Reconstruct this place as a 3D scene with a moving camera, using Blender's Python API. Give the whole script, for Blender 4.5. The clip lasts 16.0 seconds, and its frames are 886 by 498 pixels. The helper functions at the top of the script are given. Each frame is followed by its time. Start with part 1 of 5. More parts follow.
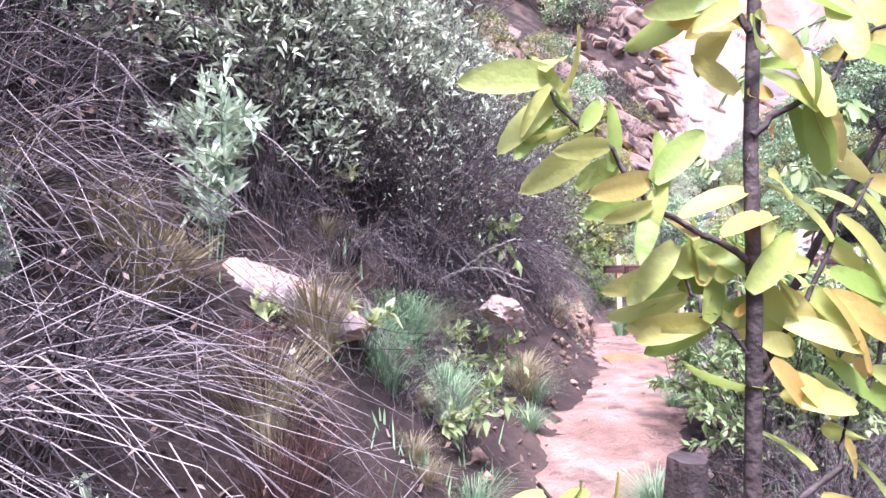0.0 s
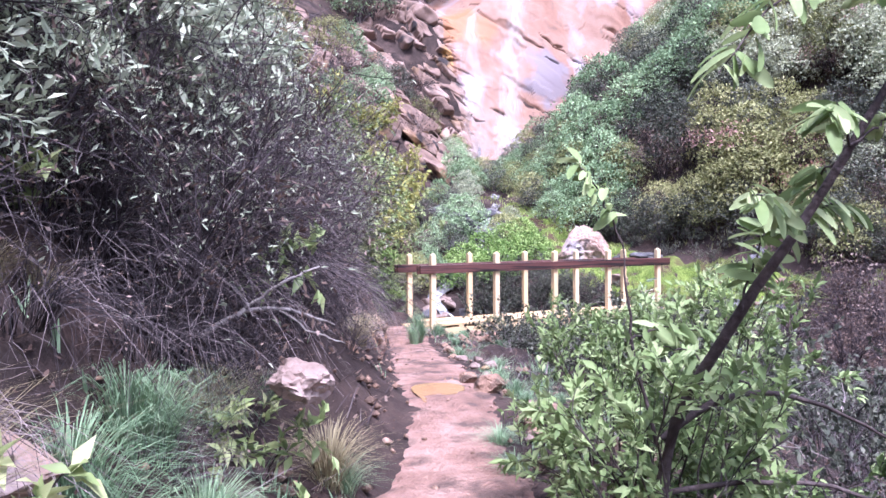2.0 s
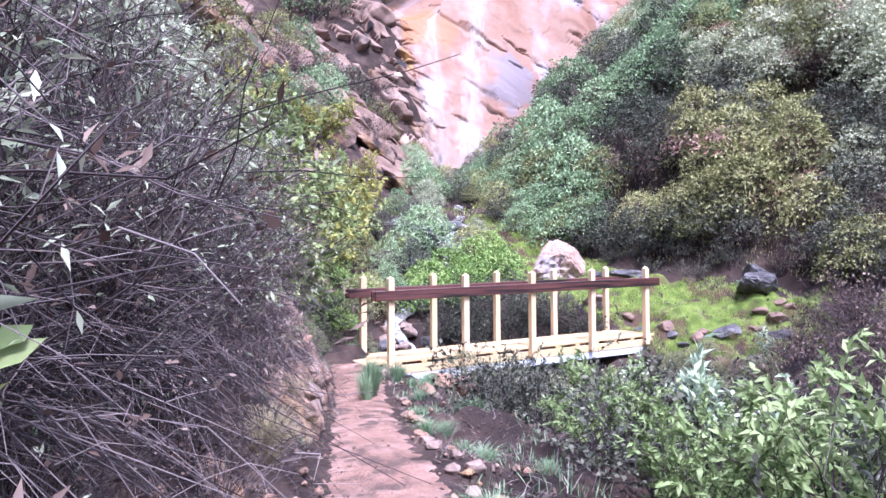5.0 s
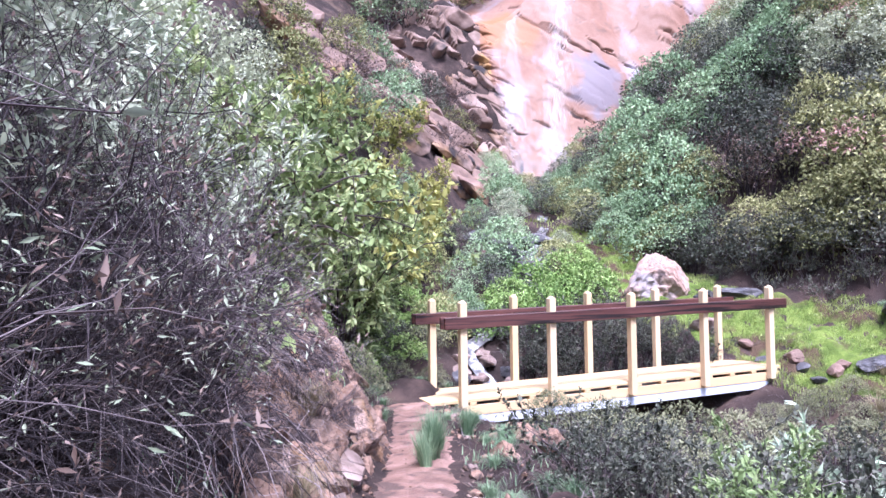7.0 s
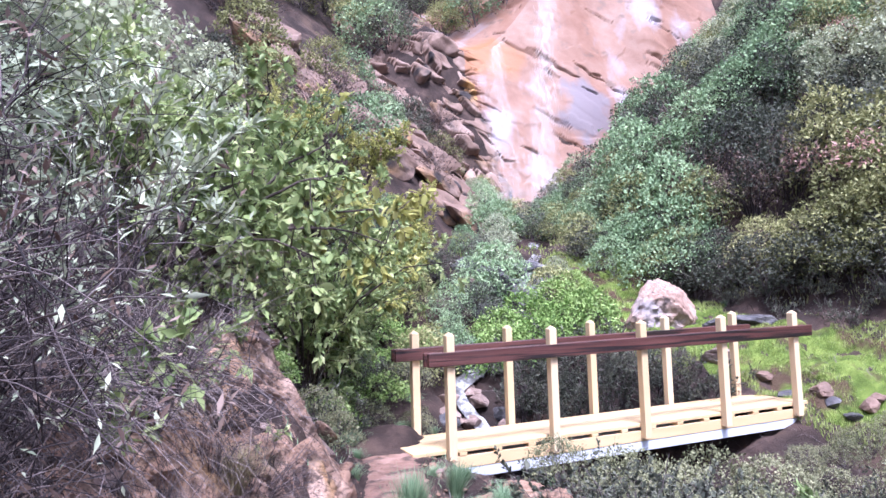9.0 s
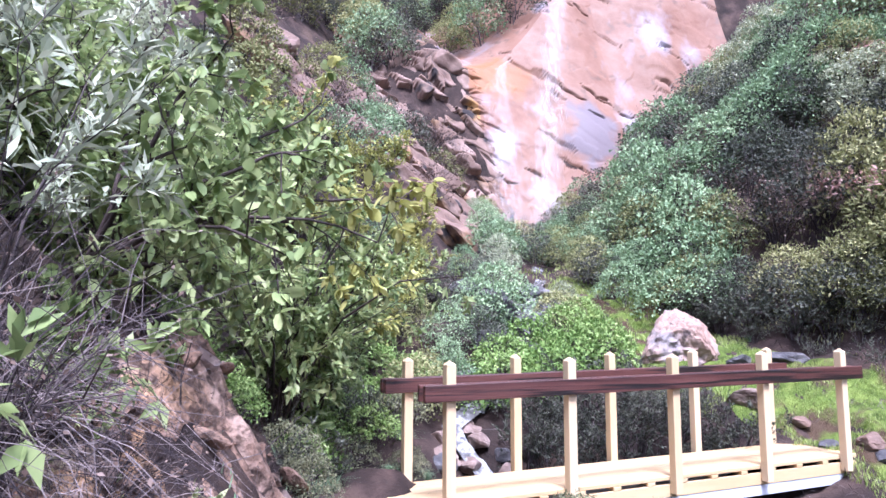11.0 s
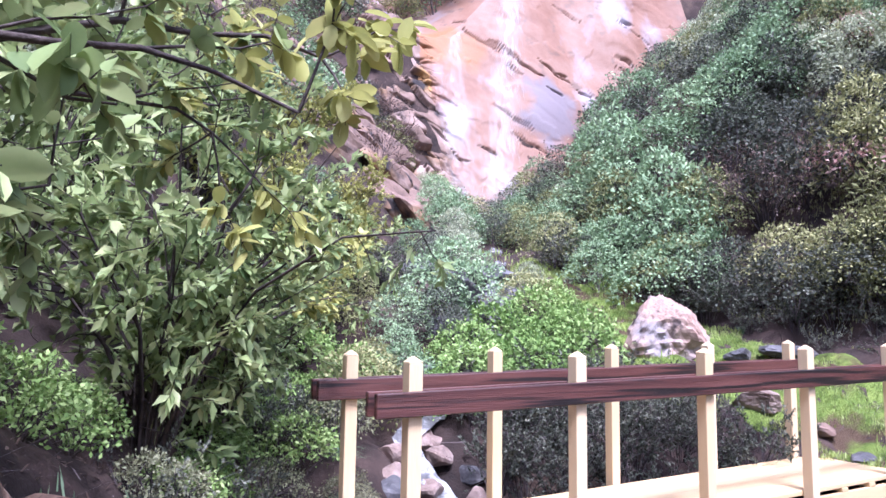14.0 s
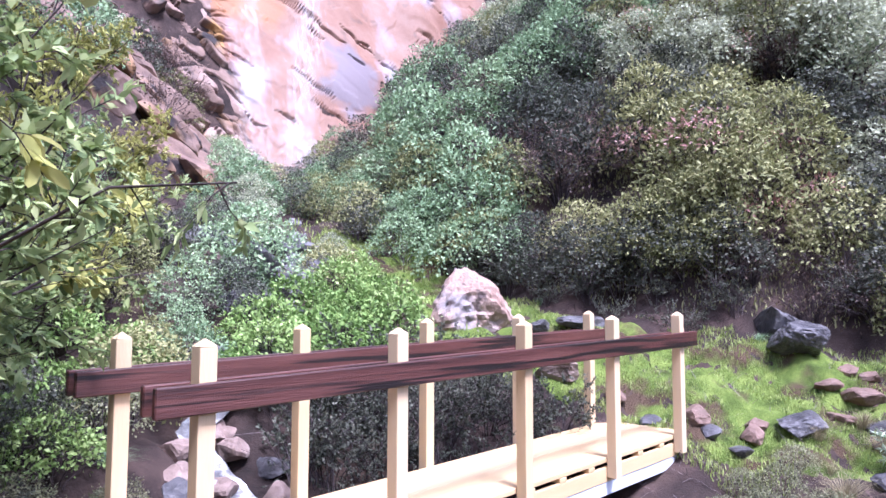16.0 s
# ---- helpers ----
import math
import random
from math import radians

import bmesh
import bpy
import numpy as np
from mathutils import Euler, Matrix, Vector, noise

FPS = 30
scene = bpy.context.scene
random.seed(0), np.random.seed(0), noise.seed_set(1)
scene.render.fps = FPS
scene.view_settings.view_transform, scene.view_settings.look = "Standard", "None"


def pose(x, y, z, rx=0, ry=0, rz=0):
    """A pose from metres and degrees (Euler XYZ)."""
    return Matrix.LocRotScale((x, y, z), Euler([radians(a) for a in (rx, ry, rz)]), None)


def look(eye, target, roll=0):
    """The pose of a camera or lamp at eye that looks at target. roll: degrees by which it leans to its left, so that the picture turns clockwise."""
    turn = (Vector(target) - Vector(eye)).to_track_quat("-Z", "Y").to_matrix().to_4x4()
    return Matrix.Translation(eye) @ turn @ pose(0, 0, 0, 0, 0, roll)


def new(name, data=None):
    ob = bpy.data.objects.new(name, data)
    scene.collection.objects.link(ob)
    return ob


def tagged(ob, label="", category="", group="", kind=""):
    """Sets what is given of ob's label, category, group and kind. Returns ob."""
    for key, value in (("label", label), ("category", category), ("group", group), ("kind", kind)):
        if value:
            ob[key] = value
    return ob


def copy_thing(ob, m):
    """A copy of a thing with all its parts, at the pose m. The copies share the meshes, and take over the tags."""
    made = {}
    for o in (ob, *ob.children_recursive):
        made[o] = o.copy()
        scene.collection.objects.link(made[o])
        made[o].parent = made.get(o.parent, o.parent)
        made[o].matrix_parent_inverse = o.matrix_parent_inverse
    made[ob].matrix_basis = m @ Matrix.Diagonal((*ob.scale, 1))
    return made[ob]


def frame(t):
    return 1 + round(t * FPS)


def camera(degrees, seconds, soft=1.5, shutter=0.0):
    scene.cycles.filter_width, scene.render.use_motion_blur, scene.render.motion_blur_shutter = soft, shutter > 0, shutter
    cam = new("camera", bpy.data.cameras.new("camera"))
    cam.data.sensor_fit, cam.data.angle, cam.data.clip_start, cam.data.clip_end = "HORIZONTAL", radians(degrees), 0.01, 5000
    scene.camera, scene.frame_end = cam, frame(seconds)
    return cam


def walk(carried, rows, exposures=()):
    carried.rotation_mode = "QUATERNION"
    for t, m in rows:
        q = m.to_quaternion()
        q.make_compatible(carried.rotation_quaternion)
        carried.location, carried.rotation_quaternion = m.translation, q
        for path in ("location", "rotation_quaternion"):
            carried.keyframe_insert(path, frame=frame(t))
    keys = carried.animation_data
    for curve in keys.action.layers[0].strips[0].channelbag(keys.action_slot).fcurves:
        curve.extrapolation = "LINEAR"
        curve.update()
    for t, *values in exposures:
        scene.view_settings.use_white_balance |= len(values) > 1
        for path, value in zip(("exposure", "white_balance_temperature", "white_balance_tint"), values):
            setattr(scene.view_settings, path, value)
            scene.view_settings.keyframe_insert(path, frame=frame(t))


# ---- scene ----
cam = camera(65.8, 16.0, soft=1.55)
PATH = [
    (0, (-4.91, -11.204, 1.024), (-4.646, -9.222, 1.072), -0.7),
    (0.5, (-4.903, -10.969, 1.054), (-4.609, -8.991, 1.08), 0.2),
    (1, (-4.882, -10.744, 1.097), (-4.389, -8.806, 1.119), 0.4),
    (1.5, (-4.832, -10.554, 1.146), (-4.139, -8.678, 1.169), 0.5),
    (2, (-4.771, -10.349, 1.179), (-3.906, -8.545, 1.193), -0.2),
    (2.5, (-4.71, -10.157, 1.253), (-3.744, -8.405, 1.267), -0.8),
    (3, (-4.602, -9.978, 1.279), (-3.602, -8.246, 1.295), -0.9),
    (3.2, (-4.561, -9.928, 1.321), (-3.565, -8.194, 1.326), -0.1),
    (5.3, (-3.901, -8.522, 1.383), (-2.944, -6.767, 1.43), -0.6),
    (5.5, (-3.829, -8.391, 1.409), (-2.898, -6.622, 1.455), -0.6),
    (6, (-3.617, -8.072, 1.428), (-2.751, -6.27, 1.477), -0.6),
    (6.5, (-3.426, -7.768, 1.45), (-2.628, -5.935, 1.515), -0.6),
    (7, (-3.279, -7.483, 1.469), (-2.526, -5.632, 1.55), -0.8),
    (7.5, (-3.122, -7.208, 1.476), (-2.391, -5.35, 1.591), -1.2),
    (8, (-3.021, -6.999, 1.487), (-2.288, -5.147, 1.668), -1.7),
    (8.5, (-2.942, -6.734, 1.449), (-2.166, -4.902, 1.653), -2.1),
    (9, (-2.807, -6.479, 1.408), (-2.023, -4.648, 1.588), -1.7),
    (9.2, (-2.756, -6.396, 1.4), (-1.955, -4.572, 1.579), -1.5),
    (11.3, (-2.427, -5.212, 1.377), (-1.618, -3.406, 1.663), 0.7),
    (11.5, (-2.425, -5.069, 1.353), (-1.515, -3.315, 1.662), -0.8),
    (12, (-2.417, -4.826, 1.348), (-1.421, -3.111, 1.61), -2.0),
    (12.5, (-2.196, -4.469, 1.344), (-1.323, -2.692, 1.623), 0.5),
    (13, (-2.029, -4.19, 1.351), (-1.201, -2.386, 1.598), 2.1),
    (13.5, (-1.906, -3.893, 1.367), (-1.056, -2.101, 1.627), 1.8),
    (14, (-1.79, -3.63, 1.356), (-0.84, -1.885, 1.584), 0.9),
    (14.5, (-1.715, -3.469, 1.373), (-0.501, -1.895, 1.596), -0.2),
    (15, (-1.673, -3.364, 1.365), (-0.123, -2.119, 1.583), -1.6),
    (15.5, (-1.644, -3.289, 1.352), (0.026, -2.204, 1.54), -1.9),
    (16, (-1.539, -3.066, 1.353), (-0.113, -1.673, 1.513), 0.1),
]
EXPOSURES = [(0.0, 2.18, 5450, 28), (0.6, 2.16, 5400, 27), (1.5, 1.9, 5300, 29), (2.5, 1.76, 5250, 29), (6.0, 1.75, 5200, 28), (9.0, 1.6, 5250, 25), (12.0, 1.65, 5150, 25), (16.0, 1.66, 5150, 29)]
walk(cam, [(t, look(eye, target, roll)) for t, eye, target, roll in PATH], EXPOSURES)

# ---- light: bright overcast ----
world = bpy.data.worlds.new("overcast_sky")
scene.world = world
world.use_nodes = True
wn, wl = world.node_tree.nodes, world.node_tree.links
sky = wn.new("ShaderNodeTexSky")
sky.sky_type = "NISHITA"
sky.sun_disc = False
SUN_EL, SUN_AZ = radians(63), radians(188)
sky.sun_elevation, sky.sun_rotation = SUN_EL, SUN_AZ
sky.air_density, sky.dust_density, sky.ozone_density = 1.0, 4.0, 1.0
wn["Background"].inputs["Strength"].default_value = 0.112
wl.new(sky.outputs["Color"], wn["Background"].inputs["Color"])
sun_data = bpy.data.lights.new("sun", "SUN")
sun_data.energy, sun_data.angle, sun_data.color = 2.95, radians(16), (1.0, 0.95, 0.9)
sun = new("sun", sun_data)
sun.matrix_world = look((0, 0, 30), (-30 * math.sin(SUN_AZ) / math.tan(SUN_EL), -30 * math.cos(SUN_AZ) / math.tan(SUN_EL), 0))


# ---- materials ----
def material(name, stops, scale=4.0, rough=0.8, bump=0.3, detail=6.0, metal=0.0, island=0.0, fine=60.0, stretch=(1, 1, 1), spec=0.3, through_light=0.0, bump_dist=0.02):
    """stops: colours from dark to light along a noise; island: how far single pieces differ."""
    m = bpy.data.materials.new(name)
    m.use_nodes = True
    nt = m.node_tree
    n, l = nt.nodes, nt.links
    bsdf = n["Principled BSDF"]
    co = n.new("ShaderNodeTexCoord")
    mp = n.new("ShaderNodeMapping")
    mp.inputs["Scale"].default_value = stretch
    l.new(co.outputs["Object"], mp.inputs["Vector"])
    t1 = n.new("ShaderNodeTexNoise")
    t1.inputs["Scale"].default_value, t1.inputs["Detail"].default_value, t1.inputs["Roughness"].default_value = scale, detail, 0.65
    l.new(mp.outputs["Vector"], t1.inputs["Vector"])
    fac = t1.outputs["Fac"]
    if island:
        geo, ob, add = n.new("ShaderNodeNewGeometry"), n.new("ShaderNodeObjectInfo"), n.new("ShaderNodeMath")
        mix = n.new("ShaderNodeMix")
        mix.inputs["Factor"].default_value = island
        half = n.new("ShaderNodeMath")
        half.operation = "MULTIPLY_ADD"
        half.inputs[1].default_value, half.inputs[2].default_value = 0.35, -0.175
        l.new(ob.outputs["Random"], half.inputs[0])
        l.new(fac, mix.inputs["A"])
        l.new(geo.outputs["Random Per Island"], mix.inputs["B"])
        l.new(mix.outputs["Result"], add.inputs[0])
        l.new(half.outputs[0], add.inputs[1])
        fac = add.outputs[0]
    ramp = n.new("ShaderNodeValToRGB")
    el = ramp.color_ramp.elements
    lo, hi = (0.05, 0.95) if island else (0.3, 0.7)
    for i, c in enumerate(stops):
        p = lo + (hi - lo) * i / max(1, len(stops) - 1)
        e = el[i] if i < 2 else el.new(p)
        e.position, e.color = p, (*c, 1)
    l.new(fac, ramp.inputs["Fac"])
    l.new(ramp.outputs["Color"], bsdf.inputs["Base Color"])
    bsdf.inputs["Roughness"].default_value, bsdf.inputs["Metallic"].default_value = rough, metal
    bsdf.inputs["Specular IOR Level"].default_value = spec
    if bump:
        t2 = n.new("ShaderNodeTexNoise")
        t2.inputs["Scale"].default_value, t2.inputs["Detail"].default_value = fine, 5
        l.new(mp.outputs["Vector"], t2.inputs["Vector"])
        b = n.new("ShaderNodeBump")
        b.inputs["Strength"].default_value, b.inputs["Distance"].default_value = bump, bump_dist
        l.new(t2.outputs["Fac"], b.inputs["Height"])
        l.new(b.outputs["Normal"], bsdf.inputs["Normal"])
    if through_light:
        tr, ms = n.new("ShaderNodeBsdfTranslucent"), n.new("ShaderNodeMixShader")
        l.new(ramp.outputs["Color"], tr.inputs["Color"])
        ms.inputs["Fac"].default_value = through_light
        l.new(bsdf.outputs["BSDF"], ms.inputs[1])
        l.new(tr.outputs["BSDF"], ms.inputs[2])
        l.new(ms.outputs["Shader"], n["Material Output"].inputs["Surface"])
    return m


def leaf_material(name, stops, rough=0.6, spec=0.2, glow=0.24, bump=0, island=0.55):
    return material(name, stops, scale=9.0, rough=rough, bump=bump, island=island, through_light=glow, spec=spec, fine=160, bump_dist=0.004)


# brown soil, darkened to near black to paint in the shade under shrubs
M_SOIL = material("soil", [(0.012, 0.008, 0.007), (0.033, 0.021, 0.0175), (0.085, 0.055, 0.045)], 1.7, 0.9, 0.7, fine=45)
M_PATH = material("trail_dirt", [(0.14, 0.08, 0.06), (0.26, 0.155, 0.12), (0.37, 0.245, 0.2)], 3.5, 0.8, 0.9, fine=55, bump_dist=0.03)
M_CLIFF = material("pink_granite", [(0.165, 0.074, 0.044), (0.24, 0.13, 0.088), (0.29, 0.185, 0.146)], 0.5, 0.6, 0.3, fine=9, spec=0.3)


def add_stain(m, colour, scale, lo, hi, stretch=(1, 1, 1)):
    """Large mineral stains of another colour over a material."""
    n, l = m.node_tree.nodes, m.node_tree.links
    bs = n["Principled BSDF"]
    old = bs.inputs["Base Color"].links[0].from_socket
    co, mp, t, r, mix = n.new("ShaderNodeTexCoord"), n.new("ShaderNodeMapping"), n.new("ShaderNodeTexNoise"), n.new("ShaderNodeMapRange"), n.new("ShaderNodeMix")
    mp.inputs["Scale"].default_value = stretch
    t.inputs["Scale"].default_value, t.inputs["Detail"].default_value = scale, 5
    r.inputs["From Min"].default_value, r.inputs["From Max"].default_value = lo, hi
    mix.data_type = "RGBA"
    l.new(co.outputs["Object"], mp.inputs["Vector"])
    l.new(mp.outputs["Vector"], t.inputs["Vector"])
    l.new(t.outputs["Fac"], r.inputs["Value"])
    l.new(r.outputs["Result"], mix.inputs["Factor"])
    l.new(old, mix.inputs["A"])
    mix.inputs["B"].default_value = (*colour, 1)
    l.new(mix.outputs["Result"], bs.inputs["Base Color"])


add_stain(M_CLIFF, (0.3, 0.26, 0.28), 0.45, 0.56, 0.66, (1, 1, 0.6))
add_stain(M_CLIFF, (0.16, 0.1, 0.075), 1.6, 0.6, 0.7)


def add_patch(m, centre, size, colour, strength=0.85):
    """One weathered patch with a ragged edge round a place on the rock."""
    n, l = m.node_tree.nodes, m.node_tree.links
    bs = n["Principled BSDF"]
    old = bs.inputs["Base Color"].links[0].from_socket
    co, mp, t, sub, r, mix = n.new("ShaderNodeTexCoord"), n.new("ShaderNodeMapping"), n.new("ShaderNodeTexNoise"), n.new("ShaderNodeVectorMath"), n.new("ShaderNodeMapRange"), n.new("ShaderNodeMix")
    mp.inputs["Location"].default_value = [-c / z for c, z in zip(centre, size)]
    mp.inputs["Scale"].default_value = [1 / z for z in size]
    t.inputs["Scale"].default_value, t.inputs["Detail"].default_value = 1.3, 6
    sub.operation = "LENGTH"
    add = n.new("ShaderNodeMath")
    add.operation, add.inputs[2].default_value = "MULTIPLY_ADD", -0.8
    add.inputs[1].default_value = 1.6
    both = n.new("ShaderNodeMath")
    r.inputs["From Min"].default_value, r.inputs["From Max"].default_value = 1.15, 0.75
    r.inputs["To Max"].default_value = strength
    mix.data_type = "RGBA"
    l.new(co.outputs["Object"], mp.inputs["Vector"])
    l.new(mp.outputs["Vector"], sub.inputs[0])
    l.new(co.outputs["Object"], t.inputs["Vector"])
    l.new(t.outputs["Fac"], add.inputs[0])
    l.new(sub.outputs["Value"], both.inputs[0])
    l.new(add.outputs[0], both.inputs[1])
    l.new(both.outputs[0], r.inputs["Value"])
    l.new(r.outputs["Result"], mix.inputs["Factor"])
    l.new(old, mix.inputs["A"])
    mix.inputs["B"].default_value = (*colour, 1)
    l.new(mix.outputs["Result"], bs.inputs["Base Color"])


add_patch(M_CLIFF, (13.1, 15.9, 9.2), (1.1, 3.0, 1.5), (0.17, 0.15, 0.17))
add_patch(M_CLIFF, (9.9, 17.6, 11.6), (1.2, 3.0, 1.0), (0.3, 0.13, 0.045), 0.7)
M_BUTTRESS = material("broken_brown_rock", [(0.075, 0.05, 0.04), (0.2, 0.13, 0.1), (0.36, 0.26, 0.215)], 0.9, 0.7, 0.8, fine=12, spec=0.3)
add_stain(M_BUTTRESS, (0.34, 0.19, 0.07), 0.55, 0.55, 0.68)
add_stain(M_BUTTRESS, (0.035, 0.028, 0.028), 1.1, 0.54, 0.64)
M_BOULDER = material("pale_pink_rock", [(0.2, 0.12, 0.09), (0.36, 0.25, 0.2), (0.47, 0.37, 0.32)], 1.8, 0.75, 0.7, fine=22)
add_stain(M_BOULDER, (0.25, 0.22, 0.22), 1.5, 0.5, 0.62)
add_stain(M_BOULDER, (0.07, 0.05, 0.045), 4.0, 0.6, 0.68)
M_ROCK = material("pale_rock", [(0.1, 0.068, 0.056), (0.26, 0.19, 0.16), (0.4, 0.32, 0.28)], 3.0, 0.8, 0.6, fine=30)
M_GREYROCK = material("wet_grey_rock", [(0.03, 0.03, 0.033), (0.085, 0.08, 0.085), (0.2, 0.19, 0.195)], 3.0, 0.45, 0.6, fine=30)
M_ORANGE = material("orange_rock", [(0.14, 0.08, 0.055), (0.3, 0.19, 0.135), (0.45, 0.33, 0.265)], 2.4, 0.85, 1.0, fine=26, bump_dist=0.04)
add_stain(M_ORANGE, (0.075, 0.052, 0.042), 2.6, 0.55, 0.66)
add_stain(M_ORANGE, (0.4, 0.24, 0.12), 1.3, 0.58, 0.7)
add_stain(M_ORANGE, (0.1, 0.065, 0.048), 9.0, 0.5, 0.62)
add_stain(M_SOIL, (0.1, 0.066, 0.048), 0.8, 0.55, 0.75)
add_stain(M_PATH, (0.11, 0.072, 0.058), 5.0, 0.52, 0.64)
M_PINE = material("new_pine", [(0.5, 0.33, 0.155), (0.6, 0.425, 0.23), (0.67, 0.51, 0.32)], 3.0, 0.6, 0.15, fine=40, stretch=(0.25, 2, 2), island=0.15)
M_PINEV = material("new_pine_upright", [(0.52, 0.36, 0.19), (0.63, 0.465, 0.275), (0.7, 0.55, 0.37)], 3.0, 0.6, 0.15, fine=40, stretch=(2, 2, 0.25), island=0.15)
M_RAIL = material("red_stained_wood", [(0.03, 0.012, 0.01), (0.085, 0.03, 0.024), (0.14, 0.058, 0.046)], 2.2, 0.45, 0.3, fine=30, stretch=(0.2, 3, 6), spec=0.5)
add_stain(M_RAIL, (0.012, 0.007, 0.006), 2.5, 0.52, 0.6, (0.3, 3, 9))
M_BEAM = material("grey_beam", [(0.4, 0.42, 0.46), (0.55, 0.58, 0.63), (0.66, 0.68, 0.72)], 3.0, 0.5, 0.2, fine=30, stretch=(0.3, 2, 2))
M_TWIG = material("dry_twig", [(0.012, 0.009, 0.010), (0.055, 0.042, 0.045), (0.24, 0.2, 0.195)], 6.0, 0.85, 0, island=0.7)
M_LICHEN = material("lichen_bark", [(0.1, 0.08, 0.075), (0.26, 0.23, 0.21), (0.45, 0.42, 0.38)], 40.0, 0.9, 0.6, fine=120)
M_BARK = material("dark_bark", [(0.018, 0.013, 0.012), (0.05, 0.036, 0.033), (0.11, 0.085, 0.08)], 12.0, 0.8, 0.4, fine=90)
M_SAGE = leaf_material("sage_leaf", [(0.17, 0.21, 0.13), (0.38, 0.425, 0.295), (0.58, 0.6, 0.45)])
M_LAUREL = leaf_material("laurel_leaf", [(0.09, 0.14, 0.05), (0.3, 0.375, 0.15), (0.58, 0.61, 0.31)], rough=0.42, glow=0.36)
M_YELLOW = leaf_material("yellow_green_leaf", [(0.17, 0.18, 0.045), (0.41, 0.41, 0.125), (0.63, 0.6, 0.24)], glow=0.36)
M_IVY = leaf_material("blue_green_leaf", [(0.08, 0.13, 0.065), (0.25, 0.36, 0.19), (0.46, 0.57, 0.33)])
M_DARK = leaf_material("dark_scrub_leaf", [(0.022, 0.026, 0.02), (0.085, 0.095, 0.068), (0.26, 0.26, 0.2)])
M_GULLY = leaf_material("grey_olive_leaf", [(0.06, 0.065, 0.035), (0.21, 0.22, 0.12), (0.38, 0.38, 0.23)])
M_BRIGHT = leaf_material("bright_green_leaf", [(0.06, 0.12, 0.025), (0.21, 0.32, 0.085), (0.44, 0.55, 0.21)])
M_OLIVE = leaf_material("olive_leaf", [(0.08, 0.09, 0.035), (0.27, 0.28, 0.115), (0.5, 0.48, 0.24)])
M_RED = leaf_material("reddish_leaf", [(0.26, 0.1, 0.085), (0.46, 0.27, 0.23), (0.7, 0.52, 0.46)])
M_DRYLEAF = leaf_material("dry_leaf", [(0.05, 0.03, 0.025), (0.14, 0.095, 0.075), (0.34, 0.26, 0.22)])
M_GRASS = leaf_material("grass_blade", [(0.17, 0.24, 0.05), (0.34, 0.42, 0.12), (0.54, 0.57, 0.26)])
M_DRYGRASS = leaf_material("dry_grass_blade", [(0.15, 0.12, 0.07), (0.3, 0.26, 0.15), (0.47, 0.42, 0.27)])
M_STRAW = material("dead_straw", [(0.013, 0.010, 0.011), (0.048, 0.037, 0.04), (0.36, 0.3, 0.29)], 6.0, 0.8, 0, island=0.85)
M_REDGRASS = leaf_material("reddish_dry_blade", [(0.05, 0.025, 0.022), (0.13, 0.07, 0.06), (0.28, 0.19, 0.16)])
M_REED = leaf_material("grey_green_blade", [(0.1, 0.17, 0.09), (0.2, 0.3, 0.17), (0.36, 0.46, 0.28)])
# pale leaves, lightened further so their colour stands in for haze
M_HAZE_PALE = leaf_material("pale_brush_leaf", [(0.2, 0.23, 0.13), (0.41, 0.44, 0.29), (0.56, 0.58, 0.42)])
M_HERB = leaf_material("pale_herb_leaf", [(0.2, 0.28, 0.17), (0.5, 0.6, 0.42), (0.74, 0.8, 0.64)])
M_SUMAC = leaf_material("sumac_leaf", [(0.08, 0.125, 0.04), (0.23, 0.31, 0.12), (0.44, 0.5, 0.26)], glow=0.32)
M_SAPLING = leaf_material("sapling_leaf", [(0.26, 0.36, 0.08), (0.4, 0.46, 0.13), (0.5, 0.5, 0.16), (0.54, 0.48, 0.15), (0.6, 0.4, 0.12), (0.66, 0.3, 0.08)], rough=0.45, spec=0.35, glow=0.5, bump=0.35, island=0.8)


def water_material():
    m = bpy.data.materials.new("falling_water")
    m.use_nodes = True
    n, l = m.node_tree.nodes, m.node_tree.links
    b = n["Principled BSDF"]
    b.inputs["Base Color"].default_value, b.inputs["Roughness"].default_value = (0.93, 0.92, 0.92, 1), 0.6
    co, mp, t, r = n.new("ShaderNodeTexCoord"), n.new("ShaderNodeMapping"), n.new("ShaderNodeTexNoise"), n.new("ShaderNodeValToRGB")
    mp.inputs["Scale"].default_value = (6, 6, 0.5)
    t.inputs["Scale"].default_value, t.inputs["Detail"].default_value = 1.6, 6
    r.color_ramp.elements[0].position, r.color_ramp.elements[1].position = 0.36, 0.66
    l.new(co.outputs["Object"], mp.inputs["Vector"])
    l.new(mp.outputs["Vector"], t.inputs["Vector"])
    l.new(t.outputs["Fac"], r.inputs["Fac"])
    thin = n.new("ShaderNodeMath")
    thin.operation, thin.inputs[1].default_value = "MULTIPLY", 0.11
    l.new(r.outputs["Color"], thin.inputs[0])
    l.new(thin.outputs[0], b.inputs["Alpha"])
    return m


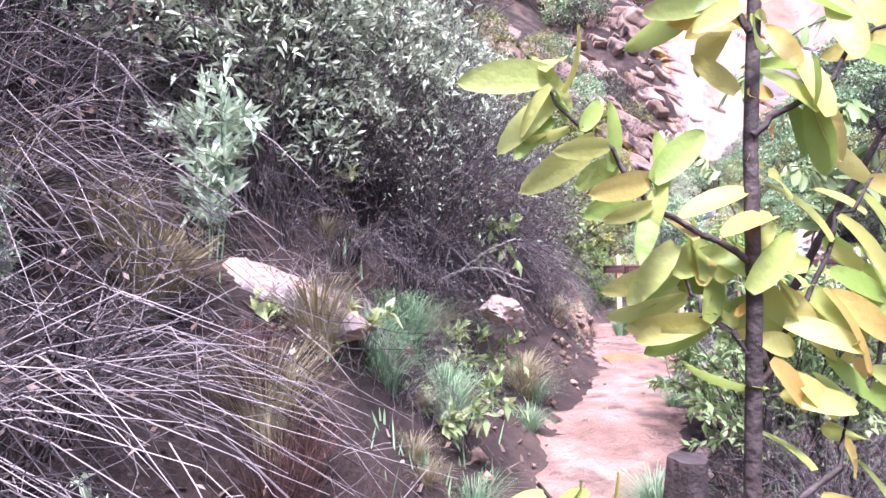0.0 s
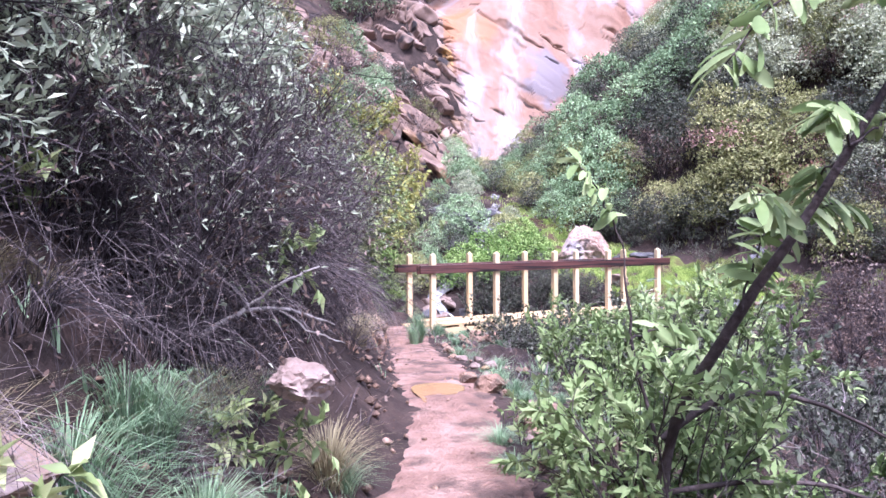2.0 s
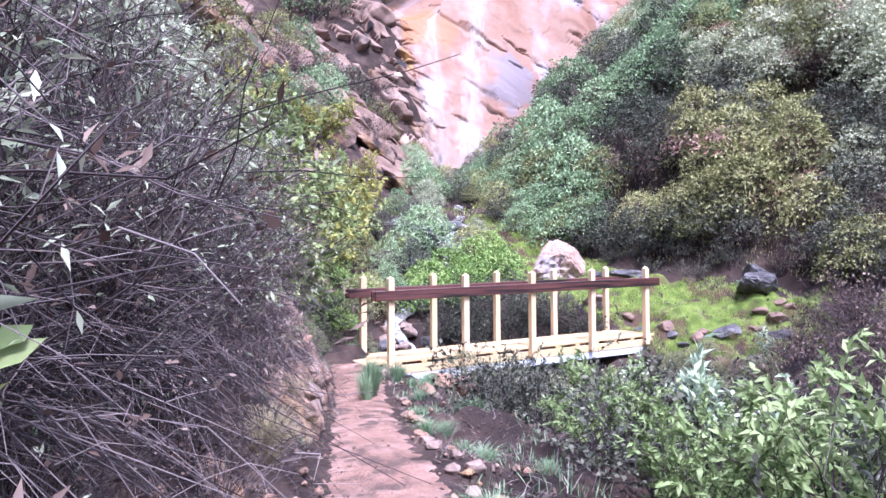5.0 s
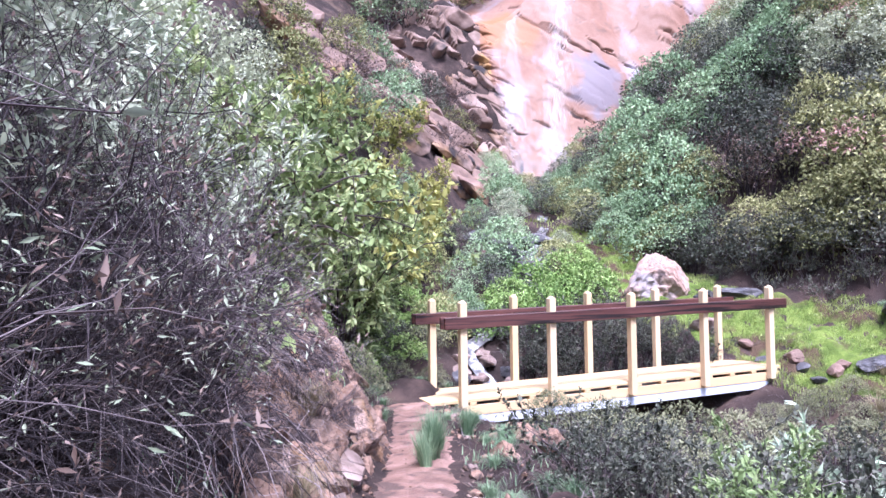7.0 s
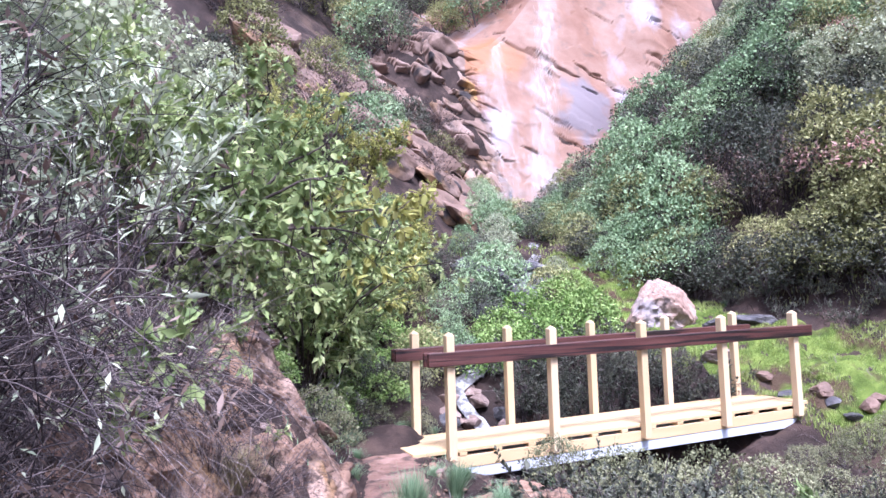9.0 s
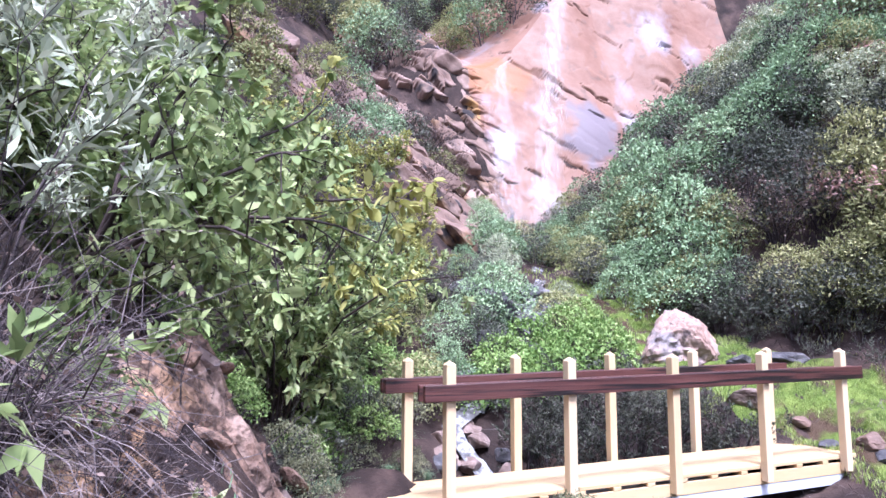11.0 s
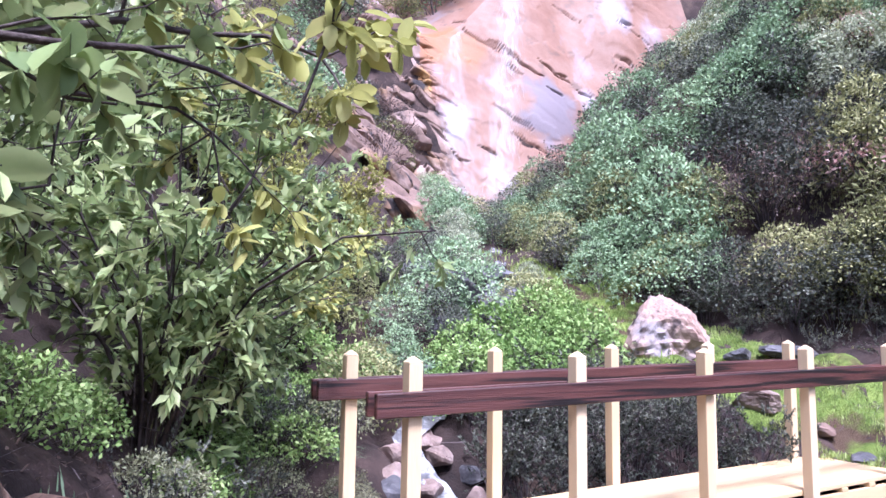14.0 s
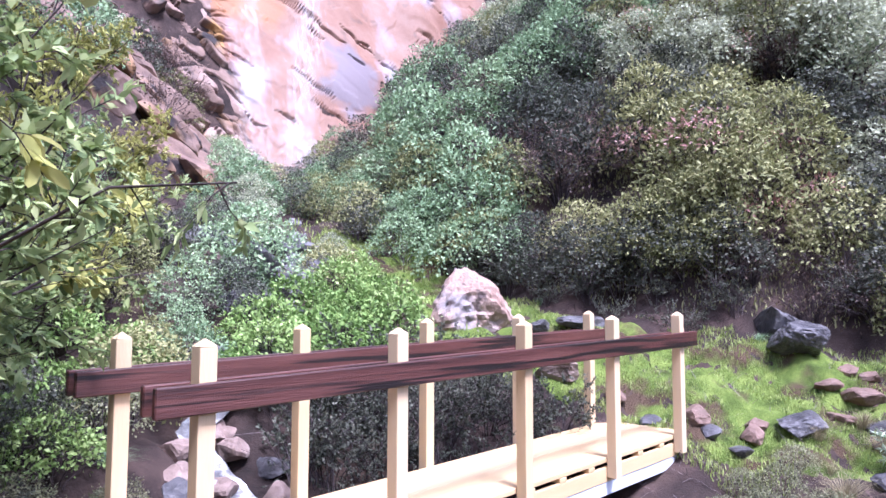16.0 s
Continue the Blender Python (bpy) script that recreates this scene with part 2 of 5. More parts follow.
M_FALL = water_material()
M_TURF = material("mossy_turf", [(0.035, 0.05, 0.014), (0.115, 0.165, 0.035), (0.23, 0.29, 0.07)], 3.0, 0.95, 1.0, fine=70, spec=0.1, bump_dist=0.03)
add_stain(M_TURF, (0.09, 0.06, 0.04), 1.6, 0.5, 0.6)
M_CREEK = material("creek_water", [(0.05, 0.045, 0.04), (0.15, 0.145, 0.145), (0.6, 0.6, 0.6)], 5.0, 0.12, 0.5, fine=14, spec=0.6)
M_PUDDLE = material("muddy_puddle", [(0.3, 0.17, 0.08), (0.36, 0.21, 0.11)], 2.0, 0.12, 0.05, spec=0.6)


# ---- the lie of the land: lines along the valley, each (y, x, z) ----
LINE_PATH = [(-60, -14, -4), (-13, -5.3, -0.5), (-11.2, -4.95, -0.16), (-10, -4.6, 0.12), (-8.3, -3.75, 0.33), (-7, -3.1, 0.37), (-5, -2.42, 0.26), (-3.6, -1.9, 0.14), (-1.8, -1.2, 0.02), (0, -0.62, -0.06), (1.2, -0.55, 0.05), (3, 0.1, 0.4), (6.5, 2.5, 2.2), (12, 6.3, 4.6), (15, 7.6, 5.2), (200, 7.6, 5.2)]
LINE_CREEK = [(-60, 16, -6), (-14, 7.5, -2.4), (-10, 6, -2.1), (-6, 4.6, -1.7), (-2.5, 3.0, -1.25), (0.5, 1.8, -0.8), (1.5, 1.35, -0.5), (2.4, 1.15, 0.2), (5.3, 4.0, 1.6), (9, 6.5, 3.0), (14.6, 9.3, 4.3), (200, 9.3, 4.6)]
LINE_BENCH = [(-60, 20, -5), (-14, 11, -1.6), (-8, 8.3, -1.0), (-3, 5.7, -0.7), (-0.4, 5.2, -0.12), (0.6, 5.15, 0.0), (1.6, 5.0, 0.35), (3.5, 4.8, 0.85), (6.5, 5.4, 2.3), (13, 9.9, 4.6), (15.5, 12.2, 6.2), (200, 12.2, 6.2)]
LINE_FOOT = [(-60, 26, -2), (-14, 14, 0.2), (-9, 12, 0.5), (-4, 9.6, 0.8), (-0.5, 8.2, 0.85), (1.5, 7.4, 1.15), (4, 7.0, 1.42), (7, 7.4, 3.0), (12.5, 11.0, 5.2), (15.5, 14.5, 7.2), (200, 14.5, 7.2)]


def along(line, y):
    a = np.array(line, float)
    return np.interp(y, a[:, 0], a[:, 1]), np.interp(y, a[:, 0], a[:, 2])


def hash_noise(x, y, scale, seed=0.0):
    """Smooth, cheap noise of many sines, -1 to 1."""
    x, y = np.asarray(x, float) / scale, np.asarray(y, float) / scale
    v = np.zeros(np.broadcast(x, y).shape)
    for k in range(6):
        a = 1.7 * k + seed * 2.3 + 0.4
        v = v + np.sin(x * math.cos(a) * (1 + 0.37 * k) * 2.1 + y * math.sin(a) * (1 + 0.37 * k) * 2.1 + seed * 5.1 + k * 1.9 + 0.8 * np.sin(y * 0.9 + k))
    return v / 6 * 1.6


def land(x, y, rough=True):
    """Height of the ground."""
    x, y = np.asarray(x, float), np.asarray(y, float)
    xp, zp = along(LINE_PATH, y)
    xc, zc = along(LINE_CREEK, y)
    xb, zb = along(LINE_BENCH, y)
    xf, zf = along(LINE_FOOT, y)
    u = xp - 0.3 - x
    steep = 1.0 + 0.6 * np.exp(-((y + 1.9) / 0.9) ** 2)
    left = zp + np.where(u < 0.8, steep * u, steep * 0.8 + 0.72 * (u - 0.8))
    s1 = np.clip((x - xp - 0.32) / np.maximum(xc - xp - 0.32, 0.1), 0, 1)
    s1 = s1 * s1 * (3 - 2 * s1) * 0.6 + s1 * 0.4
    mid = zp + (zc - zp) * s1
    s2 = np.clip((x - xc) / np.maximum(xb - xc, 0.1), 0, 1)
    mid2 = zc + (zb - zc) * s2 ** 1.8
    s3 = np.clip((x - xb) / np.maximum(xf - xb, 0.1), 0, 1)
    bench = zb + (zf - zb) * s3
    right = zf + 0.92 * (x - xf)
    z = np.where(u > 0, left, np.where(x < xc, mid, np.where(x < xb, mid2, np.where(x < xf, bench, right))))
    back = y - 15.0 - 0.25 * hash_noise(x, 0 * x, 3.0, 4)
    top = 3.0
    rise = np.clip(6.9 + 0.38 * (x - 7.6), 5.5, 10.6)
    fall_w = np.clip((x - 4.5) / 2.5, 0, 1)
    cliff = np.where(back < top, rise * np.clip(back / top, 0, 1), rise + 0.7 * (back - top))
    gentle = 0.9 * np.maximum(back, 0)
    z = z + np.where(back > 0, cliff * fall_w + gentle * (1 - fall_w), 0)
    far = np.hypot(x - 2, y)
    z = np.minimum(z, 34 + 5 * hash_noise(x, y, 25, 2) + 0.02 * far)
    if rough:
        on_path = np.exp(-((x - xp) / 0.55) ** 4) * (y < 0.5)
        amp = 0.14 * (1 - 0.9 * on_path)
        z = z + amp * hash_noise(x, y, 0.9, 1) + amp * 0.4 * hash_noise(x, y, 0.27, 3) + 0.012 * hash_noise(x, y, 0.1, 5) * (1 - on_path)
    return z


def ground_z(x, y):
    return float(land(np.array([x]), np.array([y]))[0])


# ---- mesh helpers ----
def mesh_from(name, verts, faces, mat, smooth=False):
    me = bpy.data.meshes.new(name)
    verts, faces = np.asarray(verts, np.float32), np.asarray(faces, np.int32)
    nf, k = faces.shape
    me.vertices.add(len(verts))
    me.vertices.foreach_set("co", verts.ravel())
    me.loops.add(nf * k)
    me.loops.foreach_set("vertex_index", faces.ravel())
    me.polygons.add(nf)
    me.polygons.foreach_set("loop_start", np.arange(0, nf * k, k, dtype=np.int32))
    me.update(calc_edges=True)
    me.validate()
    if smooth:
        me.polygons.foreach_set("use_smooth", np.ones(len(me.polygons), bool))
    me.materials.append(mat)
    return me


def part(name, bm, mat, parent=None, label="", smooth=False):
    """One mesh object from a bmesh or a ready mesh, under a thing or a part."""
    if isinstance(bm, bmesh.types.BMesh):
        me = bpy.data.meshes.new(name)
        bm.to_mesh(me)
        bm.free()
        me.materials.append(mat)
        if smooth:
            me.polygons.foreach_set("use_smooth", np.ones(len(me.polygons), bool))
    else:
        me = bm
    ob = new(name, me)
    ob.parent = parent
    if label:
        ob["label"] = label
    return ob


def box_bm(x0, x1, y0, y1, z0, z1, bevel=0.004, tilt=0.0):
    bm = bmesh.new()
    bmesh.ops.create_cube(bm, size=1.0)
    for v in bm.verts:
        v.co = Vector((x0 + (v.co.x + 0.5) * (x1 - x0), y0 + (v.co.y + 0.5) * (y1 - y0), z0 + (v.co.z + 0.5) * (z1 - z0)))
        v.co.z += tilt * v.co.x
    if bevel:
        bmesh.ops.bevel(bm, geom=bm.edges[:], offset=bevel, segments=1, affect="EDGES")
    return bm


def tubes(points, radii, sides=4):
    """points (N, S, 3), radii (N, S): verts and faces of N tapering tubes."""
    n, s, _ = points.shape
    tang = np.gradient(points, axis=1)
    tang /= np.linalg.norm(tang, axis=2, keepdims=True) + 1e-9
    ref = np.where(np.abs(tang[..., 2:3]) > 0.9, np.array([1.0, 0, 0]), np.array([0, 0, 1.0]))
    a = np.cross(tang, ref)
    a /= np.linalg.norm(a, axis=2, keepdims=True) + 1e-9
    b = np.cross(tang, a)
    ang = np.arange(sides) * 2 * math.pi / sides
    ring = points[:, :, None, :] + radii[:, :, None, None] * (a[:, :, None, :] * np.cos(ang)[None, None, :, None] + b[:, :, None, :] * np.sin(ang)[None, None, :, None])
    idx = np.arange(n * s * sides).reshape(n, s, sides)
    nxt = np.roll(idx, -1, axis=2)
    faces = np.stack([idx[:, :-1], nxt[:, :-1], nxt[:, 1:], idx[:, 1:]], axis=-1).reshape(-1, 4)
    return ring.reshape(-1, 3), faces


LEAF_SHAPES = {
    "narrow": ([(0, 0, 0), (-0.13, 0.45, 0.05), (0, 0.45, 0), (0.13, 0.45, 0.05), (0, 1, -0.08)], [(0, 2, 4, 1), (0, 3, 4, 2)]),
    "lance": ([(0, 0, 0), (-0.2, 0.45, 0.07), (0, 0.45, 0), (0.2, 0.45, 0.07), (0, 1, -0.14)], [(0, 2, 4, 1), (0, 3, 4, 2)]),
    "small": ([(0, 0, 0), (-0.28, 0.5, 0.04), (0, 1, -0.05), (0.28, 0.5, 0.04)], [(0, 3, 2, 1)]),
    "oval": ([(0, 0, 0), (-0.2, 0.18, 0.05), (-0.27, 0.5, 0.06), (-0.19, 0.82, 0.0), (0, 1, -0.1), (0.19, 0.82, 0.0), (0.27, 0.5, 0.06), (0.2, 0.18, 0.05), (0, 0.5, -0.01)], [(0, 8, 2, 1), (8, 4, 3, 2), (0, 7, 6, 8), (8, 6, 5, 4)]),
}

ROUND_T = (0.0, 0.08, 0.25, 0.45, 0.65, 0.82, 0.94, 1.0)
LEAF_SHAPES["round"] = (
    [(s * 0.185 * math.sin(math.pi * min(1, 0.06 + t * 0.94)) ** 0.5 * (t < 1), t, (0.05 if s else 0.0) - 0.34 * t * t) for t in ROUND_T for s in (-1, 0, 1)],
    [(3 * r + c, 3 * r + c + 1, 3 * r + c + 4, 3 * r + c + 3) for r in range(7) for c in range(2)],
)


def leaves(pos, direction, length, shape, rng, roll=0.55, upper=(0, 0, 1.0)):
    """Leaves at pos (N, 3), pointing along direction, upper side roughly up."""
    tv, tf = LEAF_SHAPES[shape]
    tv, tf = np.array(tv, float), np.array(tf)
    n = len(pos)
    d = direction / (np.linalg.norm(direction, axis=1, keepdims=True) + 1e-9)
    up = np.array(upper) + rng.normal(0, roll, (n, 3))
    side = np.cross(d, up)
    side /= np.linalg.norm(side, axis=1, keepdims=True) + 1e-9
    up = np.cross(side, d)
    size = (length * rng.uniform(0.6, 1.25, n))[:, None, None]
    v = pos[:, None, :] + size * (tv[None, :, 0:1] * side[:, None, :] + tv[None, :, 1:2] * d[:, None, :] + tv[None, :, 2:3] * up[:, None, :])
    f = (tf[None] + (np.arange(n) * len(tv))[:, None, None]).reshape(-1, 4)
    return v.reshape(-1, 3), f


def sprays(rng, stems, height, spread, twigs, twig_len, segs=5, upright=0.5, base_r=0.08, start=0.25, sag=0.0, crook=1.0):
    """Stems that fan out from the base and side twigs along them: two arrays of points."""
    az = rng.uniform(0, 2 * math.pi, stems)
    out = spread * np.sqrt(rng.uniform(0.02, 1, stems))
    h = height * rng.uniform(0.6, 1.05, stems) * (1 - 0.35 * (out / max(spread, 1e-6)) ** 2)
    t = np.linspace(0, 1, segs)
    bend = rng.uniform(1.1, 2.2, stems)
    r = base_r + out[:, None] * t[None] ** bend[:, None]
    wob = crook * rng.normal(0, 0.05 * spread + 0.01, (stems, segs, 3)) * t[None, :, None]
    p = np.stack([np.cos(az)[:, None] * r, np.sin(az)[:, None] * r, h[:, None] * t[None] ** (0.8 + 0.0 * bend[:, None]) - sag * t[None] ** 3 * out[:, None]], -1) + wob
    which = rng.integers(0, stems, twigs)
    ft = rng.uniform(start, 1.0, twigs) ** 0.8 * (segs - 1)
    lo = np.clip(ft.astype(int), 0, segs - 2)
    fr = (ft - lo)[:, None]
    p0 = p[which, lo] * (1 - fr) + p[which, lo + 1] * fr
    axis = p[which, lo + 1] - p[which, lo]
    axis /= np.linalg.norm(axis, axis=1, keepdims=True) + 1e-9
    d = axis * upright + rng.normal(0, 0.6, (twigs, 3)) + np.array([0, 0, 0.15])
    d /= np.linalg.norm(d, axis=1, keepdims=True) + 1e-9
    ln = twig_len * rng.uniform(0.4, 1.2, twigs)
    tt = np.linspace(0, 1, 4)
    q = p0[:, None] + d[:, None] * (ln[:, None] * tt[None])[..., None] + rng.normal(0, 0.08 * twig_len, (twigs, 4, 3)) * tt[None, :, None]
    q[:, :, 2] -= sag * 0.3 * ln[:, None] * tt[None] ** 2
    return p, q


def on_twigs(rng, q, count, lo=0.2):
    n = len(q)
    w = rng.integers(0, n, count)
    f = rng.uniform(lo, 1, count) * 3
    i = np.clip(f.astype(int), 0, 2)
    fr = (f - i)[:, None]
    pos = q[w, i] * (1 - fr) + q[w, i + 1] * fr
    ax = q[w, 3] - q[w, 0]
    ax /= np.linalg.norm(ax, axis=1, keepdims=True) + 1e-9
    return pos, ax


def join(*pairs):
    vs, fs, n = [], [], 0
    for v, f in pairs:
        vs.append(v)
        fs.append(f + n)
        n += len(v)
    return np.concatenate(vs), np.concatenate(fs)


def shrub(name, label, category, group, seed, stem_mat, leaf_mat, leaf_shape, leaf_len, leaf_count, stems=14, height=1.0, spread=0.5, twigs=120, twig_len=0.25, stem_r=0.008, upright=0.5, sag=0.0, start=0.25, leaf_dir=0.8, foliage="foliage", second=None, lo=0.2, base_r=0.08, twig_r=0.3, sides=3, crook=1.0):
    """A shrub: an Empty at its foot, its branches and its leaves."""
    rng = np.random.default_rng(seed)
    root = tagged(new(name), label, category, group)
    p, q = sprays(rng, stems, height, spread, twigs, twig_len, upright=upright, sag=sag, start=start, base_r=base_r, crook=crook)
    s = np.linspace(1, 0.25, p.shape[1])[None] * stem_r * rng.uniform(0.6, 1.2, (len(p), 1))
    wood = [tubes(p, s, sides)]
    wood.append(tubes(q, np.linspace(twig_r, twig_r * 0.35, 4)[None] * stem_r * np.ones((len(q), 1)), 3))
    part("branchwork", mesh_from(name + "_wood", *join(*wood), stem_mat, True), None, root)["kind"] = "stuff"
    if leaf_count:
        pos, ax = on_twigs(rng, q, leaf_count, lo)
        v3, f3 = leaves(pos, ax * leaf_dir + rng.normal(0, 0.55, pos.shape), leaf_len, leaf_shape, rng)
        part(foliage, mesh_from(name + "_foliage", v3, f3, leaf_mat), None, root)["kind"] = "stuff"
    if second:
        mat2, cnt, ln, nm, lb = second
        few = rng.integers(0, len(q), max(3, len(q) // 9))
        tips = q[few[rng.integers(0, len(few), cnt)], 3] + rng.normal(0, 0.03, (cnt, 3))
        v4, f4 = leaves(tips, rng.normal(0, 1, tips.shape) + np.array([0, 0, 0.5]), ln, leaf_shape, rng)
        part(nm, mesh_from(name + "_" + nm, v4, f4, mat2), None, root, lb)["kind"] = "stuff"
    return root


def mound(name, label, category, group, seed, stem_mat, leaf_mat, leaf_shape, leaf_len, leaf_count, width=1.0, height=1.2, lobes=10, lobe_r=0.4, second=None, twigs=70, stem_r=0.012, skirt=-0.35):
    """A rounded shrub of several leafy lobes: an Empty at its foot, its branches and its leaves."""
    rng = np.random.default_rng(seed)
    root = tagged(new(name), label, category, group)
    az = np.arange(lobes) * 2.4 + rng.uniform(0, 0.7, lobes)
    up = np.linspace(0.22, 1.0, lobes) + rng.normal(0, 0.06, lobes)
    rad = lobe_r * rng.uniform(0.7, 1.2, lobes)
    out = np.maximum(width - rad, 0.05) * np.sqrt(np.clip(1.08 - up ** 2, 0.02, 1)) * rng.uniform(0.75, 1.0, lobes)
    mid = np.stack([np.cos(az) * out, np.sin(az) * out, np.maximum(up * (height - 0.75 * rad), rad * 0.6)], -1)
    own = rng.choice(lobes, leaf_count, p=rad ** 2 / (rad ** 2).sum())
    d = rng.normal(0, 1, (leaf_count, 3))
    d /= np.linalg.norm(d, axis=1, keepdims=True)
    d[:, 2] = np.where(d[:, 2] < skirt, -d[:, 2], d[:, 2])
    bumps = 1 + 0.16 * np.sin(d[:, 0] * 7 + own) * np.sin(d[:, 1] * 8 + 2 * own) + 0.12 * np.sin(d[:, 2] * 13 + own)
    r = rad[own] * bumps * (1 - 0.3 * rng.random(leaf_count) ** 2 + 0.22 * rng.random(leaf_count) ** 8)
    pos = mid[own] + d * r[:, None] * np.array([1, 1, 0.85])
    apart = np.linalg.norm(pos[:, None] - mid[None], axis=2) / rad[None]
    apart[np.arange(leaf_count), own] = 9
    free = (apart.min(1) > 0.72) & (pos[:, 2] > 0.02)
    pos, d = pos[free], d[free]
    aim = d * 0.7 + rng.normal(0, 0.6, pos.shape) + np.array([0, 0, -0.15])
    v, f = leaves(pos, aim, leaf_len, leaf_shape, rng, 0.5, d + np.array([0, 0, 0.6]))
    if second:
        mat2, share, nm, lb = second
        tip = np.isin(own[free], rng.choice(lobes, 2, replace=False)) & (rng.random(len(pos)) < share)
        per_v, per_f = len(LEAF_SHAPES[leaf_shape][0]), len(LEAF_SHAPES[leaf_shape][1])
        pick = np.repeat(tip, per_f)
        part(nm, mesh_from(name + "_" + nm, v, f[pick], mat2), None, root, lb)["kind"] = "stuff"
        f = f[~pick]
    part("foliage", mesh_from(name + "_foliage", v, f, leaf_mat), None, root)["kind"] = "stuff"
    t = np.linspace(0, 1, 5)[None, :, None]
    foot = rng.normal(0, 0.05, (lobes, 1, 3)) * np.array([1, 1, 0])
    stems = foot * (1 - t) + mid[:, None] * np.concatenate([t ** 1.4, t ** 1.4, t ** 0.9], 2) + rng.normal(0, 0.02, (lobes, 5, 3)) * t
    w = rng.integers(0, lobes, twigs)
    td = rng.normal(0, 1, (twigs, 3)) + np.array([0, 0, 0.5])
    td /= np.linalg.norm(td, axis=1, keepdims=True)
    tt = np.linspace(0, 1, 4)[None, :, None]
    tw_ = mid[w][:, None] + td[:, None] * tt * (rad[w] * rng.uniform(0.7, 1.15, twigs))[:, None, None] + rng.normal(0, 0.03, (twigs, 4, 3)) * tt
    wood = join(tubes(stems, np.linspace(1, 0.4, 5)[None] * stem_r * np.ones((lobes, 1)), 4), tubes(tw_, np.linspace(0.35, 0.12, 4)[None] * stem_r * np.ones((twigs, 1)), 3))
    part("branchwork", mesh_from(name + "_wood", *wood, stem_mat, True), None, root)["kind"] = "stuff"
    return root


def bough_tree(name, label, group, seed, base, targets, mat, mat2, turn_x, leaf_len=0.08, boughs=7, twigs=4, per=8, r0=0.02):
    """A tree of dark crooked limbs from base to the targets, with whorls of leaves at the twig ends; past turn_x they yellow."""
    rng = np.random.default_rng(seed)
    root = tagged(new(name), label, "tree", group)
    root.location = base
    t = np.linspace(0, 1, 10)[:, None]
    ends, stuff = [], []
    for target in targets:
        e = Vector(target) - Vector(base)
        e = np.array(e)
        m = e * 0.5 + np.array([0, 0, 0.25 * np.linalg.norm(e[:2])]) + rng.normal(0, 0.08, 3)
        line = 2 * t * (1 - t) * m + t * t * e + rng.normal(0, 0.018, (10, 3)) * t
        part("limb", mesh_from("laurel_limb", *tubes(line[None], np.linspace(r0, 0.0045, 10)[None], 6), M_BARK, True), None, root)
        for _ in range(boughs):
            k = rng.integers(3, 10)
            ax = line[min(k, 9)] - line[k - 1]
            ax /= np.linalg.norm(ax) + 1e-9
            d = ax * 0.6 + rng.normal(0, 0.6, 3)
            ln = rng.uniform(0.18, 0.42)
            b = line[k] + np.linspace(0, 1, 4)[:, None] * d / np.linalg.norm(d) * ln + rng.normal(0, 0.015, (4, 3)) * np.linspace(0, 1, 4)[:, None]
            stuff.append(tubes(b[None], np.linspace(0.005, 0.0022, 4)[None], 4))
            for q in range(twigs):
                p0 = b[rng.integers(1, 4)]
                td = d / np.linalg.norm(d) * 0.6 + rng.normal(0, 0.55, 3) + np.array([0, 0, 0.1])
                td /= np.linalg.norm(td)
                p1 = p0 + td * rng.uniform(0.05, 0.15)
                stuff.append(tubes(np.linspace(p0, p1, 3)[None], np.linspace(0.0022, 0.0014, 3)[None], 3))
                ends.append((p1, td))
    part("branchwork", mesh_from(name + "_wood", *join(*stuff), M_BARK, True), None, root)["kind"] = "stuff"
    tip, ax = np.array([e[0] for e in ends]).repeat(per, 0), np.array([e[1] for e in ends]).repeat(per, 0)
    pos = tip - ax * rng.uniform(0, 0.09, (len(tip), 1))
    aim = ax * 0.55 + rng.normal(0, 0.6, tip.shape) + np.array([0, 0, -0.4])
    far = pos[:, 0] + base[0] + rng.normal(0, 0.12, len(pos)) > turn_x
    for nm, mm, sel in (("foliage", mat, ~far), ("yellowing_foliage", mat2, far)):
        if sel.sum() > 10:
            v, f = leaves(pos[sel], aim[sel], leaf_len, "oval", rng, 0.4)
            part(nm, mesh_from(name + "_" + nm, v, f, mm, True), None, root)["kind"] = "stuff"
    return root


def tuft(name, label, group, seed, mat, blades=120, height=0.5, spread=0.25, width=0.006, droop=0.5, base=0.06):
    rng = np.random.default_rng(seed)
    root = tagged(new(name), label, "grass", group)
    az, out = rng.uniform(0, 2 * math.pi, blades), spread * rng.uniform(0.05, 1, blades)
    h = height * rng.uniform(0.5, 1.1, blades)
    b0 = rng.uniform(0, base, blades)
    t = np.linspace(0, 1, 5)
    r = b0[:, None] + out[:, None] * t[None] ** 1.8
    p = np.stack([np.cos(az)[:, None] * r, np.sin(az)[:, None] * r, h[:, None] * (t[None] - droop * 0.45 * t[None] ** 3)], -1)
    side = np.stack([-np.sin(az), np.cos(az), np.zeros(blades)], -1)[:, None] * (width * np.array([0.8, 1, 0.9, 0.6, 0.1]))[None, :, None]
    v = np.stack([p - side, p + side], 2).reshape(-1, 3)
    i = np.arange(blades * 10).reshape(blades, 5, 2)
    f = np.stack([i[:, :-1, 0], i[:, :-1, 1], i[:, 1:, 1], i[:, 1:, 0]], -1).reshape(-1, 4)
    part("blade_mass", mesh_from(name + "_blades", v, f, mat), None, root)["kind"] = "stuff"
    return root


